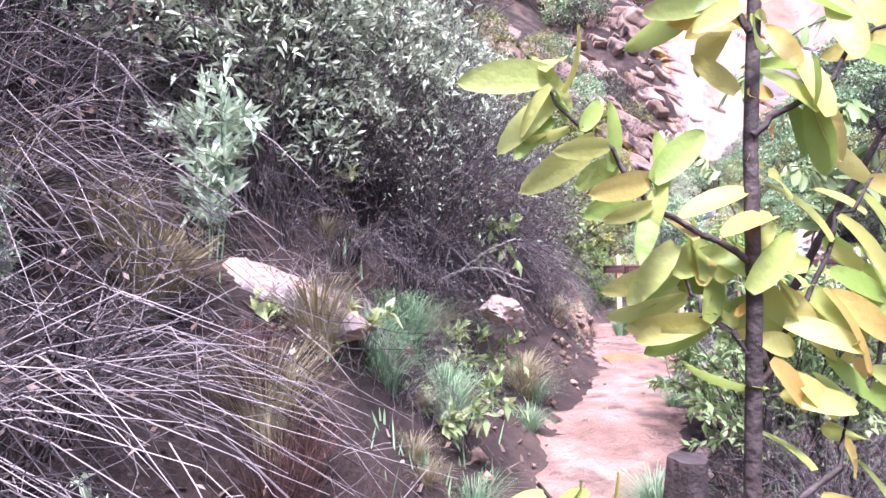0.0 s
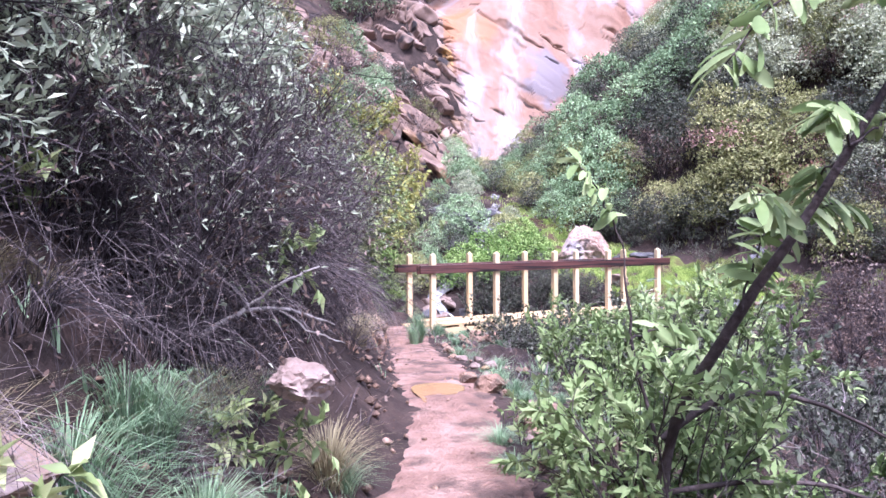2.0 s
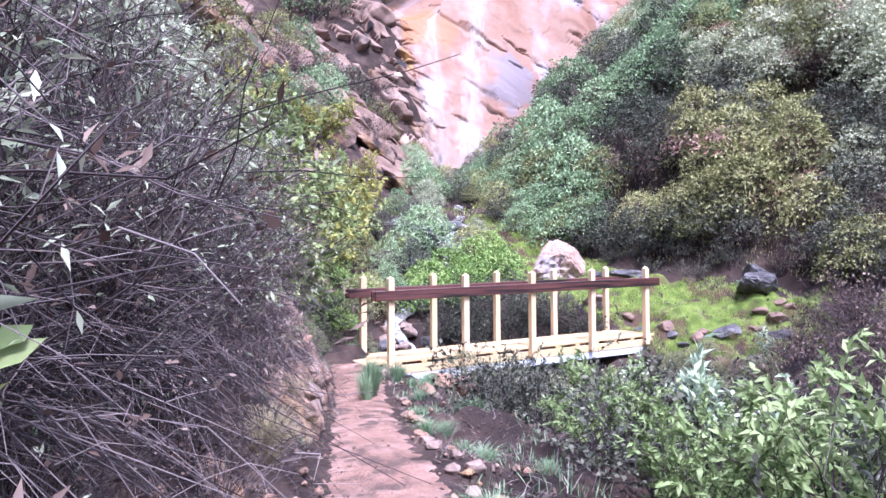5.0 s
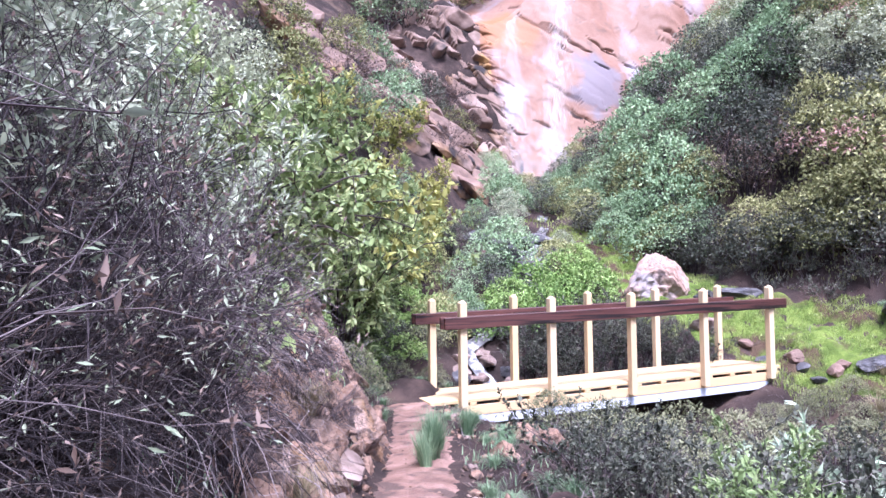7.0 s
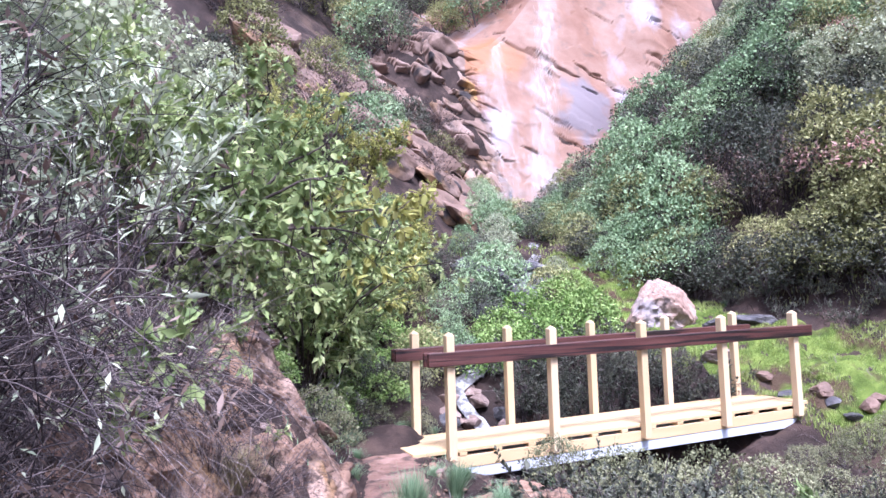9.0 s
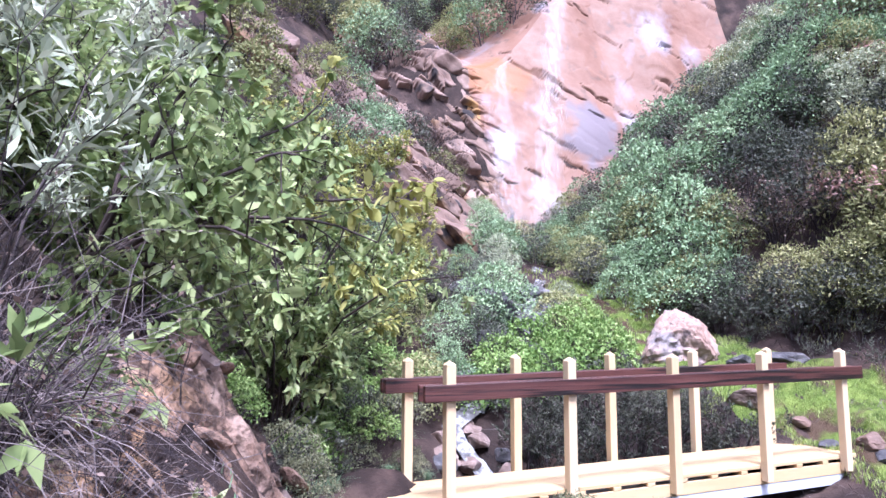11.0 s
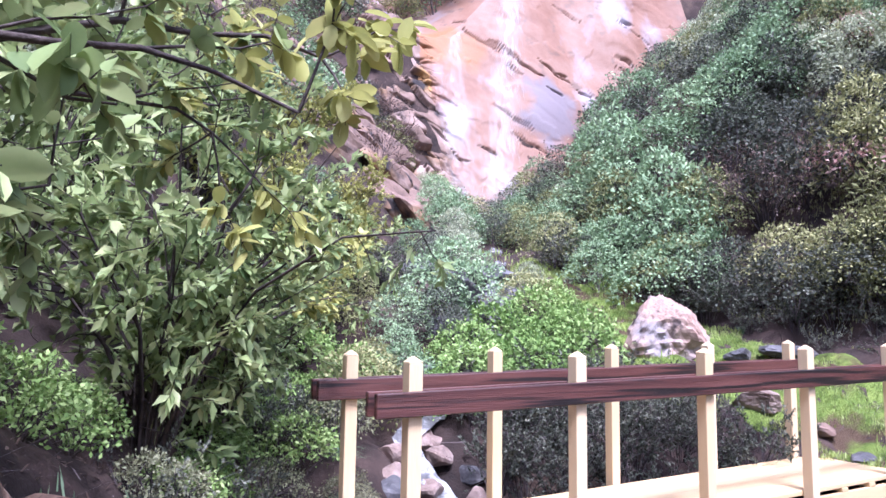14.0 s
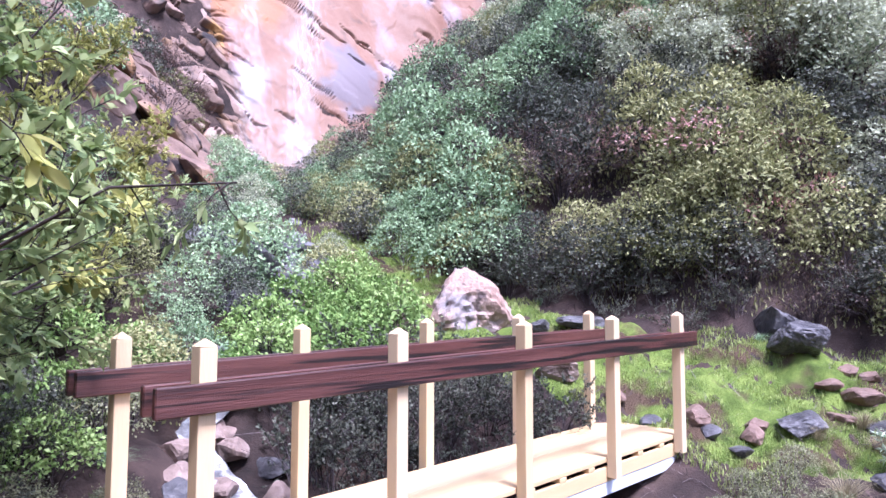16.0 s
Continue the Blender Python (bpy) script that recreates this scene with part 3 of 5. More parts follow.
def rock_mesh(name, seed, mat, sx, sy, sz, sub=4, planes=9, jag=0.06, cut=(0.62, 0.9), taper=0.0):
    """An angular stone: a ball cut flat by random planes and roughened."""
    rng = np.random.default_rng(seed)
    bm = bmesh.new()
    bmesh.ops.create_icosphere(bm, subdivisions=sub, radius=1.0)
    nrm = rng.normal(0, 1, (planes, 3))
    nrm /= np.linalg.norm(nrm, axis=1, keepdims=True)
    lim = rng.uniform(*cut, planes)
    for v in bm.verts:
        c = np.array(v.co)
        for nn, k in zip(nrm, lim):
            e = c @ nn - k
            if e > 0:
                c = c - nn * e * 0.92
        w = Vector(c)
        w += w.normalized() * (jag * noise.fractal(w * 2.2 + Vector((seed, 0, 0)), 0.8, 2.1, 4) + 0.5 * jag * noise.fractal(w * 7 + Vector((0, seed, 0)), 0.8, 2.1, 3))
        k = 1 - taper * max(w.z, -0.4)
        v.co = Vector((w.x * sx * k, w.y * sy * k, w.z * sz))
    me = bpy.data.meshes.new(name)
    bm.to_mesh(me)
    bm.free()
    me.materials.append(mat)
    return me


def stone(name, label, seed, mat, x, y, sx, sy, sz, rz=0.0, rx=0.0, ry=0.0, sink=0.3, sub=4, group="", z=None, jag=0.06, planes=9, cut=(0.62, 0.9), taper=0.0):
    ob = new(name, rock_mesh(name, seed, mat, sx, sy, sz, sub, planes, jag, cut, taper))
    zz = ground_z(x, y) + sz * (1 - 2 * sink) if z is None else z
    ob.matrix_world = pose(x, y, zz, rx, ry, rz)
    return tagged(ob, label, "rock", group)


# ---- ground ----
def spaced(*spans):
    out = []
    for a, b, step in spans:
        out.append(np.arange(a, b, step))
    return np.concatenate(out)


gx = spaced((-400, -60, 40), (-60, -20, 5), (-20, -6.5, 0.6), (-6.5, 1.5, 0.09), (1.5, 9, 0.16), (9, 18, 0.3), (18, 40, 1.5), (40, 401, 30))
gy = spaced((-400, -60, 40), (-60, -14, 3), (-14, 1.5, 0.09), (1.5, 8, 0.18), (8, 14.5, 0.3), (14.5, 20, 0.16), (20, 50, 2), (50, 401, 30))
GX, GY = np.meshgrid(gx, gy)
GZ = land(GX, GY)
gi = np.arange(GX.size).reshape(GX.shape)
gf = np.stack([gi[:-1, :-1], gi[:-1, 1:], gi[1:, 1:], gi[1:, :-1]], -1).reshape(-1, 4)
ground = new("ground", mesh_from("ground", np.stack([GX, GY, GZ], -1).reshape(-1, 3), gf, M_SOIL, True))
tagged(ground, "brown soil slopes of a narrow ravine with scattered litter", "ground", kind="structure")

# the trodden trail, a strip just above the soil
ts = np.arange(-14.0, 0.25, 0.035)
tw = np.linspace(-1, 1, 27)
px, pz = along(LINE_PATH, ts)
half_w = 0.42 + 0.05 * hash_noise(ts, 0 * ts, 0.8, 7)
TX = px[:, None] + half_w[:, None] * tw[None]
TY = np.repeat(ts[:, None], len(tw), 1)
TZ = land(TX, TY) + 0.016 - 0.06 * np.abs(tw[None]) ** 3 + 0.007 * hash_noise(TX, TY, 0.13, 9) + 0.004 * hash_noise(TX, TY, 0.05, 10)
ti = np.arange(TX.size).reshape(TX.shape)
tf = np.stack([ti[:-1, :-1], ti[:-1, 1:], ti[1:, 1:], ti[1:, :-1]], -1).reshape(-1, 4)
tagged(new("trail", mesh_from("trail", np.stack([TX, TY, TZ], -1).reshape(-1, 3), tf, M_PATH, True)), "narrow trodden trail of pinkish damp dirt", "path", kind="structure")

# green turf on the bench past the bridge
mx, my = np.arange(4.7, 9.0, 0.07), np.arange(-1.7, 6.5, 0.07)
MX, MY = np.meshgrid(mx, my)
inner = np.minimum(np.minimum(MX - along(LINE_BENCH, MY)[0] + 0.15, along(LINE_FOOT, MY)[0] - 0.15 - MX), np.minimum(MY + 1.6, 6.3 - MY)) / 0.4
MZ = land(MX, MY) + 0.02 + 0.012 * hash_noise(MX, MY, 0.12, 61) - 0.2 * np.clip(0.7 + 0.5 * hash_noise(MX, MY, 0.6, 62) - inner, 0, 1)
mi = np.arange(MX.size).reshape(MX.shape)
mf = np.stack([mi[:-1, :-1], mi[:-1, 1:], mi[1:, 1:], mi[1:, :-1]], -1).reshape(-1, 4)
tagged(new("meadow", mesh_from("meadow", np.stack([MX, MY, MZ], -1).reshape(-1, 3), mf, M_TURF, True)), "mossy bright green turf on the bench past the bridge", "turf", kind="structure")

# crumbling pinkish bank along the trail's inner side
by, bu = np.arange(-5.4, -0.5, 0.03), np.arange(0.24, 1.2, 0.03)
BU, BY = np.meshgrid(bu, by)
BX = along(LINE_PATH, BY)[0] - BU
bank_rng = np.random.default_rng(12)
bs_y, bs_u = bank_rng.uniform(-5.5, -0.4, 75), bank_rng.uniform(0.2, 1.25, 75)
b_lift = bank_rng.uniform(0, 1, 75)
wy, wu = BY + 0.06 * hash_noise(BX, BY, 0.3, 51), BU + 0.05 * hash_noise(BX, BY, 0.25, 52)
bd = ((wy[..., None] - bs_y) / 1.3) ** 2 + ((wu[..., None] - bs_u) / 0.8) ** 2
b_own = bd.argmin(-1)
b_two = np.sqrt(np.partition(bd, 1, axis=-1)[..., :2])
b_edge = b_two[..., 1] - b_two[..., 0]
rim = np.minimum(np.minimum(BU - 0.24, 1.17 - BU) / 0.15, np.minimum(BY + 5.4, -0.53 - BY) / 0.4)
b_push = (0.11 * b_lift[b_own] - 0.07 * np.clip(1 - b_edge / 0.05, 0, 1) + 0.02 * hash_noise(BX, BY, 0.12, 53) + 0.01 * hash_noise(BX, BY, 0.05, 54)) - 0.12 * np.clip(1 - rim, 0, 1) - 0.02
bi = np.arange(BX.size).reshape(BX.shape)
bf = np.stack([bi[:-1, :-1], bi[:-1, 1:], bi[1:, 1:], bi[1:, :-1]], -1).reshape(-1, 4)
tagged(new("trail_bank", mesh_from("trail_bank", np.stack([BX + b_push * 0.7, BY - b_push * 0.2, land(BX, BY) + b_push * 0.6], -1).reshape(-1, 3), bf, M_ORANGE)), "crumbling pinkish earth and rock bank beside the trail", "bank", kind="structure")

# ---- waterfall cliff ----
cx = np.arange(4.6, 20, 0.06)
cy = np.concatenate([np.arange(14.3, 14.9, 0.05), np.arange(14.9, 18.5, 0.014), np.arange(18.5, 24, 0.15)])
CX, CY = np.meshgrid(cx, cy)
CZ = land(CX, CY, False)
AX, AZ = math.cos(radians(38)), math.sin(radians(38))
w2 = CX * AX - CZ * AZ + 0.18 * hash_noise(CX, CZ, 0.9, 12)
w1 = CX * AZ + CZ * AX + 0.1 * hash_noise(CX, CZ, 0.6, 13)
plate_rng = np.random.default_rng(8)
NP_ = 1000
s2, s1_ = plate_rng.uniform(w2.min(), w2.max(), NP_), plate_rng.uniform(w1.min(), w1.max(), NP_)
tilt1, tilt2, lift = plate_rng.normal(0, 0.2, NP_), plate_rng.normal(0, 0.1, NP_), plate_rng.uniform(-1, 1, NP_)
first, second_d = np.full(CX.shape, 1e9), np.full(CX.shape, 1e9)
owner = np.zeros(CX.shape, int)
for k in range(NP_):
    d = ((w2 - s2[k]) / 1.5) ** 2 + ((w1 - s1_[k]) / 0.7) ** 2
    nearer = d < first
    second_d = np.where(nearer, first, np.minimum(second_d, d))
    owner = np.where(nearer, k, owner)
    first = np.where(nearer, d, first)
edge = np.sqrt(second_d) - np.sqrt(first)
leftness = np.clip((9.3 - CX) / 1.6, 0, 1)
broken = 0.1 + 2.1 * leftness
gap, ledge = np.zeros(CX.shape), np.zeros(CX.shape)
for k in range(150):
    c2, c1 = plate_rng.uniform(w2.min(), w2.max()), plate_rng.uniform(w1.min(), w1.max())
    ln, th, cv = plate_rng.uniform(0.2, 0.9), plate_rng.uniform(0.02, 0.065), plate_rng.uniform(-0.12, 0.12)
    s = (w2 - c2) / ln
    d = w1 - c1 - cv * s * s
    inside = np.clip(1 - s * s, 0, 1)
    gap = np.maximum(gap, np.clip(1 - np.abs(d) / (th * inside + 1e-4), 0, 1) * (np.abs(s) < 1))
    ledge += 0.018 * inside * np.exp(-np.maximum(d, 0) / 0.25) * (d > 0)
joint = np.clip(1 - edge / 0.07, 0, 1) * leftness
gap = np.maximum(gap, joint)
push = 0.15 + broken * (0.16 * lift[owner] + tilt1[owner] * (w1 - s1_[owner]) + tilt2[owner] * (w2 - s2[owner])) - (0.42 + 0.25 * leftness) * gap + ledge + 0.1 * hash_noise(CX, CZ, 2.4, 14) + 0.015 * leftness * hash_noise(CX, CZ, 0.25, 17)
ci = np.arange(CX.size).reshape(CX.shape)
cf = np.stack([ci[:-1, :-1], ci[:-1, 1:], ci[1:, 1:], ci[1:, :-1]], -1).reshape(-1, 4)
cliff_v = np.stack([CX, CY - push * 0.9, CZ + push * 0.35], -1).reshape(-1, 3)
rough_side = (CX + 0.45 * (CZ - 9.0) * 0.3 + 0.35 * hash_noise(CX, CZ, 1.1, 18) < 9.0)[:-1, :-1].ravel()
tagged(new("cliff", mesh_from("cliff", cliff_v, cf[~rough_side], M_CLIFF, False)), "tall pink granite cliff face with slanting cracks", "cliff", kind="structure")
tagged(new("cliff_buttress", mesh_from("cliff_buttress", cliff_v, cf[rough_side], M_BUTTRESS, False)), "broken brown and ochre rock buttress beside the waterfall", "cliff", kind="structure")


def fall_sheet(name, xa, xb, wide, seed, v0=0.0, layer=0):
    """Broken streaks of water that cling to the cliff, from xa at the lip to xb at the foot."""
    v = np.clip((18.3 - CY) / 3.5, 0, 1)
    mid = xa + (xb - xa) * v ** 0.8 + 0.15 * hash_noise(v * 6, 0 * v, 0.7, seed)
    off = np.abs(CX - mid) / (wide * (0.6 + 0.8 * v))
    streak = 0.5 + 0.5 * hash_noise(CX * 7, v * 1.5, 0.5, seed + 1 + layer)
    wet = ((off + 0.55 * streak < 1) & (v > v0) & (v < 1))[:-1, :-1].ravel()
    return mesh_from(name, cliff_v + np.array([0, -0.03 - 0.02 * layer, 0.012]), cf[wet], M_FALL, True)


waterfall = tagged(new("waterfall"), "thin white waterfall sliding down the pink cliff", "waterfall")
for k, wide in enumerate((1.0, 0.65, 0.4)):
    part("main_fall", fall_sheet("main_fall", 13.4, 10.1, wide, 21, 0.0, k), None, waterfall)["kind"] = "stuff"
for k, wide in enumerate((0.8, 0.45)):
    part("side_fall", fall_sheet("side_fall", 10.2, 9.2, wide, 22, 0.1, k), None, waterfall)["kind"] = "stuff"

# ---- footbridge ----
SLOPE = 0.0192
bridge = tagged(new("footbridge"), "new pine footbridge with dark red wooden handrails over a creek", "bridge")
for i in range(5):
    for j, yc in enumerate((0.0, 1.005)):
        bm = box_bm(-0.044, 0.044, -0.044, 0.044, -0.16, 1.15, 0.003)
        top = bmesh.ops.create_cone(bm, cap_ends=True, cap_tris=False, segments=4, radius1=0.0625, radius2=0.006, depth=0.035, matrix=pose(0, 0, 1.171, 0, 0, 45))
        p = part("post", bm, M_PINEV, bridge)
        p.location = (1.22 * i, yc, SLOPE * 1.22 * i)
for yc, off in ((0.0, -0.064), (0.0, 0.064), (1.005, -0.064), (1.005, 0.064)):
    part("rail", box_bm(-0.26, 5.14, yc + off - 0.019, yc + off + 0.019, 0.85, 0.99, 0.006, SLOPE), M_RAIL, bridge, "dark red stained handrail board")
for k in range(4):
    w = 0.905 / 4
    y0 = 0.05 + k * w
    part("deck_board", box_bm(-0.4 + 0.01 * (k % 2), 5.12 - 0.008 * (k % 3), y0 + 0.0015, y0 + w - 0.0015, -0.04, 0.0, 0.004, SLOPE), M_PINE, bridge)
for k in range(14):
    x0 = -0.3 + k * 0.405
    part("batten", box_bm(x0, x0 + 0.09, 0.048, 0.957, -0.078, -0.042, 0.003, SLOPE), M_PINE, bridge)
for y0 in (0.05, 0.917):
    part("stringer", box_bm(-0.28, 5.1, y0, y0 + 0.038, -0.2, -0.08, 0.004, SLOPE), M_PINE, bridge)
    part("beam", box_bm(0.05, 5.0, y0 + 0.006, y0 + 0.032, -0.31, -0.204, 0.003, SLOPE), M_BEAM, bridge, "pale grey steel beam")
for x0 in (-0.3, 4.9):
    part("footing", box_bm(x0, x0 + 0.25, 0.05, 0.95, -0.6, -0.312, 0.01, SLOPE), M_GREYROCK, bridge, "rough stone footing")

# ---- plants: one of each kind, then copies ----
RNG = random.Random(5)


def scatter(protos, spots, smin=0.8, smax=1.25, sink=0.05, lean=8):
    """Copies of the plants in protos at (x, y) or (x, y, scale)."""
    for k, s in enumerate(spots):
        ob = protos[k % len(protos)]
        sc = s[2] if len(s) > 2 else RNG.uniform(smin, smax)
        m = pose(s[0], s[1], ground_z(s[0], s[1]) - sink, RNG.uniform(-lean, lean), RNG.uniform(-lean, lean), RNG.uniform(0, 360))
        if ob.get("used"):
            ob = copy_thing(ob, m)
        else:
            ob["used"] = 1
            ob.matrix_basis = m
        ob.scale = (sc, sc, sc * RNG.uniform(0.9, 1.15))


def jitter(x0, x1, y0, y1, step, keep=lambda x, y: True, chance=1.0):
    out = []
    y = y0
    while y < y1:
        x = x0
        while x < x1:
            xx, yy = x + RNG.uniform(-0.45, 0.45) * step, y + RNG.uniform(-0.45, 0.45) * step
            if RNG.random() < chance and keep(xx, yy):
                out.append((xx, yy))
            x += step
        y += step
    return out


def side(line, y):
    return float(np.interp(y, [a[0] for a in line], [a[1] for a in line]))


CLEAR = [(-4.85, -8.8, 0.5), (-4.5, -9.1, 0.4), (-5.15, -9.15, 0.42), (-5.0, -9.55, 0.4)]


def beyond_path(lo, hi):
    return lambda x, y: lo < side(LINE_PATH, y) - x < hi and all(math.hypot(x - a, y - c) > r for a, c, r in CLEAR)


def beyond_foot(lo, hi):
    return lambda x, y: lo < x - side(LINE_FOOT, y) < hi


# dead thicket on the bank above the trail
dead = [shrub("dead_shrub", "tangled dead brown shrub of bare dry twigs on the bank", "shrub", "dead shrubs on the bank", 30 + k, M_TWIG, M_DRYLEAF, "small", 0.02, 350, stems=70, height=0.85, spread=0.55, twigs=300, twig_len=0.3, stem_r=0.0035, upright=0.6, sag=0.35, start=0.05, foliage="dry_leaves", twig_r=0.42) for k in range(3)]
scatter(dead, jitter(-9.5, -1.5, -12.6, -2.6, 0.55, beyond_path(1.0, 2.4)), 0.85, 1.15, lean=25)
scatter(dead, jitter(-9.5, -1.5, -12.6, -2.7, 0.36, beyond_path(0.62, 1.05)), 0.4, 0.62, lean=40)
scatter(dead, jitter(-11, -1.5, -12.6, -2.6, 0.9, beyond_path(2.4, 5.0)), 1.1, 1.5, lean=20)
sage = [shrub("sage_shrub", "grey-green leafy shrub with upright stems among dead brush", "shrub", "sage shrubs", 40 + k, M_TWIG, M_SAGE, "narrow", 0.07, 1500, stems=24, height=1.15, spread=0.5, twigs=170, twig_len=0.17, stem_r=0.005, upright=1.0, start=0.45) for k in range(2)]
scatter(sage, jitter(-10.5, -1.5, -12.0, -1.0, 0.85, beyond_path(1.5, 5.6), 0.8), 0.9, 1.3)
herb = [shrub("mugwort_herb", "upright pale green herb stalk with narrow leaves", "plant", "pale herbs", 46 + k, M_REED, M_HERB, "narrow", 0.075, 480, stems=4, height=0.75, spread=0.1, twigs=60, twig_len=0.06, stem_r=0.004, upright=0.9, start=0.15, base_r=0.02) for k in range(2)]
scatter(herb, [(-1.0, -6.2, 1.2), (-0.6, -5.8, 1.3), (-0.9, -6.6, 1.2), (-0.3, -5.4, 1.2), (-5.3, -9.19, 0.85), (-5.33, -9.14, 0.7), (-5.22, -10.16, 0.55), (-5.6, -9.7, 0.5), (-4.95, -8.2, 0.8), (2.2, -4.2, 1.2), (1.6, -4.6, 1.3), (0.9, -4.4, 1.1), (2.8, -3.4, 1.2), (1.1, -3.2, 1.0), (0.2, -4.4, 1.2), (5.9, -1.6, 0.9)])

thicket = [shrub("thicket_shrub", "dense purple-brown half-dead shrub leaning over the trail", "shrub", "thicket shrubs", 36 + k, M_TWIG, M_SAGE, "narrow", 0.03, 700, stems=46, height=1.25, spread=0.5, twigs=640, twig_len=0.34, stem_r=0.004, crook=2.6, upright=0.5, sag=0.1, start=0.08, lo=0.5, twig_r=0.42, second=(M_DRYLEAF, 500, 0.035, "dry_leaves", "dark curled dead leaves")) for k in range(2)]
THICKET = [(side(LINE_PATH, y) - off - RNG.uniform(0, 0.12), y + RNG.uniform(-0.1, 0.1), sc * RNG.uniform(0.9, 1.1)) for off, sc, y0, y1, step in ((0.88, 0.95, -8.3, -4.6, 0.38), (1.35, 1.1, -8.6, -4.2, 0.5), (2.0, 1.3, -8.6, -3.6, 0.7)) for y in np.arange(y0, y1, step)]
scatter(thicket, THICKET + [(-4.85, -8.3, 0.75), (-5.2, -8.45, 0.7), (-5.55, -8.55, 0.7), (-5.9, -8.8, 0.7), (-6.3, -9.2, 0.8), (-6.6, -9.7, 0.8)], lean=9)
crest = [mound("silver_sage", "silvery grey-green sage bush topping the thicket", "shrub", "silver sage bushes", 43 + k, M_TWIG, M_SAGE, "narrow", 0.066, 3200, 0.6, 1.75, 14, 0.25, stem_r=0.008) for k in range(2)]
scatter(crest, [(side(LINE_PATH, y) - off, y, sc) for off, y, sc in ((1.45, -7.9, 0.95), (1.2, -7.2, 0.85), (1.6, -6.4, 1.0), (1.3, -5.6, 0.9), (1.5, -4.9, 1.0), (1.15, -4.3, 0.85), (1.7, -3.9, 1.05), (2.3, -8.5, 1.2), (2.4, -7.0, 1.2), (2.5, -5.6, 1.2), (2.4, -4.4, 1.2), (2.9, -9.4, 1.2))] + [(-5.3, -8.75, 0.72), (-5.65, -8.95, 0.75), (-5.05, -8.6, 0.62), (-5.95, -9.3, 0.8), (-4.85, -8.15, 0.8), (-5.2, -8.3, 0.85), (-5.6, -8.45, 0.85), (-6.0, -8.75, 0.9), (-4.6, -7.8, 0.9), (-6.5, -9.0, 1.0), (-4.95, -7.7, 1.0), (-5.5, -8.2, 0.9), (-6.2, -8.7, 0.9), (-6.7, -9.3, 0.9), (-6.9, -10.0, 0.9)])

# laurel sumac over the rock face and beside the bridge
laurel = [shrub("laurel_tree", "olive-green laurel sumac tree with long folded leaves", "tree", "laurel sumac trees", 50 + k, M_BARK, M_LAUREL, "lance", 0.1, 5200, stems=22, height=2.3, spread=1.3, twigs=300, twig_len=0.36, stem_r=0.016, upright=0.5, start=0.08, sag=0.25, lo=0.35) for k in range(2)]
scatter(laurel, [(-2.5, -0.75, 0.85), (-1.35, 0.6, 1.05), (-3.1, -0.1, 1.0), (-0.75, 2.0, 0.95), (-2.2, 1.9, 1.1), (-0.1, 3.3, 0.9), (-1.8, 3.6, 1.1), (-3.7, 0.6, 1.0), (-3.6, 3.0, 1.1), (0.9, 4.8, 0.85), (-0.6, 5.4, 1.0), (-3.5, -1.0, 0.8), (-4.4, -0.4, 1.0)])
bough_tree("laurel_tree", "laurel sumac with dark crooked limbs and drooping leaves over the trail", "laurel sumac trees", 57, (-2.75, -1.6, ground_z(-2.75, -1.6) - 0.05), [(-1.95, -2.45, 1.75), (-1.75, -2.05, 2.3), (-1.35, -2.0, 1.9), (-1.2, -1.8, 2.15), (-2.2, -1.7, 2.0), (-2.35, -2.25, 2.25), (-2.1, -2.1, 2.85), (-1.5, -1.5, 2.75), (-2.6, -2.3, 1.75), (-1.9, -1.2, 1.75), (-1.35, -1.1, 2.05), (-2.5, -1.5, 2.8)], M_LAUREL, M_YELLOW, -1.45)
bough_tree("laurel_tree", "laurel sumac with dark crooked limbs and drooping leaves over the trail", "laurel sumac trees", 58, (-1.5, 1.0, ground_z(-1.5, 1.0) - 0.05), [(-0.7, 0.9, 1.5), (-0.05, 1.15, 2.2), (-0.4, 0.6, 1.9), (-0.9, 0.3, 2.3), (-0.5, 1.6, 2.6), (-1.2, 0.1, 1.6), (0.1, 1.7, 1.6)], M_LAUREL, M_YELLOW, -0.2)
sprig = [shrub("laurel_sprig", "young laurel sprig with pointed green leaves on the bank", "plant", "laurel sprigs", 56, M_BARK, M_LAUREL, "lance", 0.085, 130, stems=5, height=0.4, spread=0.22, twigs=16, twig_len=0.16, stem_r=0.006, start=0.4, lo=0.4)]
scatter(sprig, [(-2.35, -2.3, 1.0), (-2.3, -2.75, 0.7), (-4.35, -7.6, 0.9), (-4.5, -7.1, 1.0), (-5.2, -8.0, 1.1), (-4.1, -6.3, 0.8), (-2.65, -2.9, 0.8), (-2.55, -2.1, 1.0), (-2.85, -3.3, 1.1), (-2.6, -2.6, 1.1), (-3.0, -3.8, 1.0), (-2.95, -2.9, 1.2)] + [(-4.42, -8.35, 0.6), (-5.0, -8.5, 0.6)])
yellow = [shrub("yellow_shrub", "yellow-green leafy shrub below the cliff", "shrub", "yellow shrubs", 60, M_BARK, M_YELLOW, "lance", 0.075, 3600, stems=12, height=1.7, spread=0.85, twigs=200, twig_len=0.32, stem_r=0.014, start=0.3)]
scatter(yellow, [(0.6, 3.9, 1.0), (1.5, 5.4, 1.0), (-0.1, 6.2, 1.2), (2.2, 6.9, 0.9), (0.3, 4.8, 1.2), (1.2, 7.2, 1.1)])
hedge = [mound("bright_bush", "bright green leafy bush behind the bridge", "shrub", "bright bushes", 65, M_BARK, M_BRIGHT, "small", 0.06, 3000, 0.7, 0.75, 12, 0.27)]
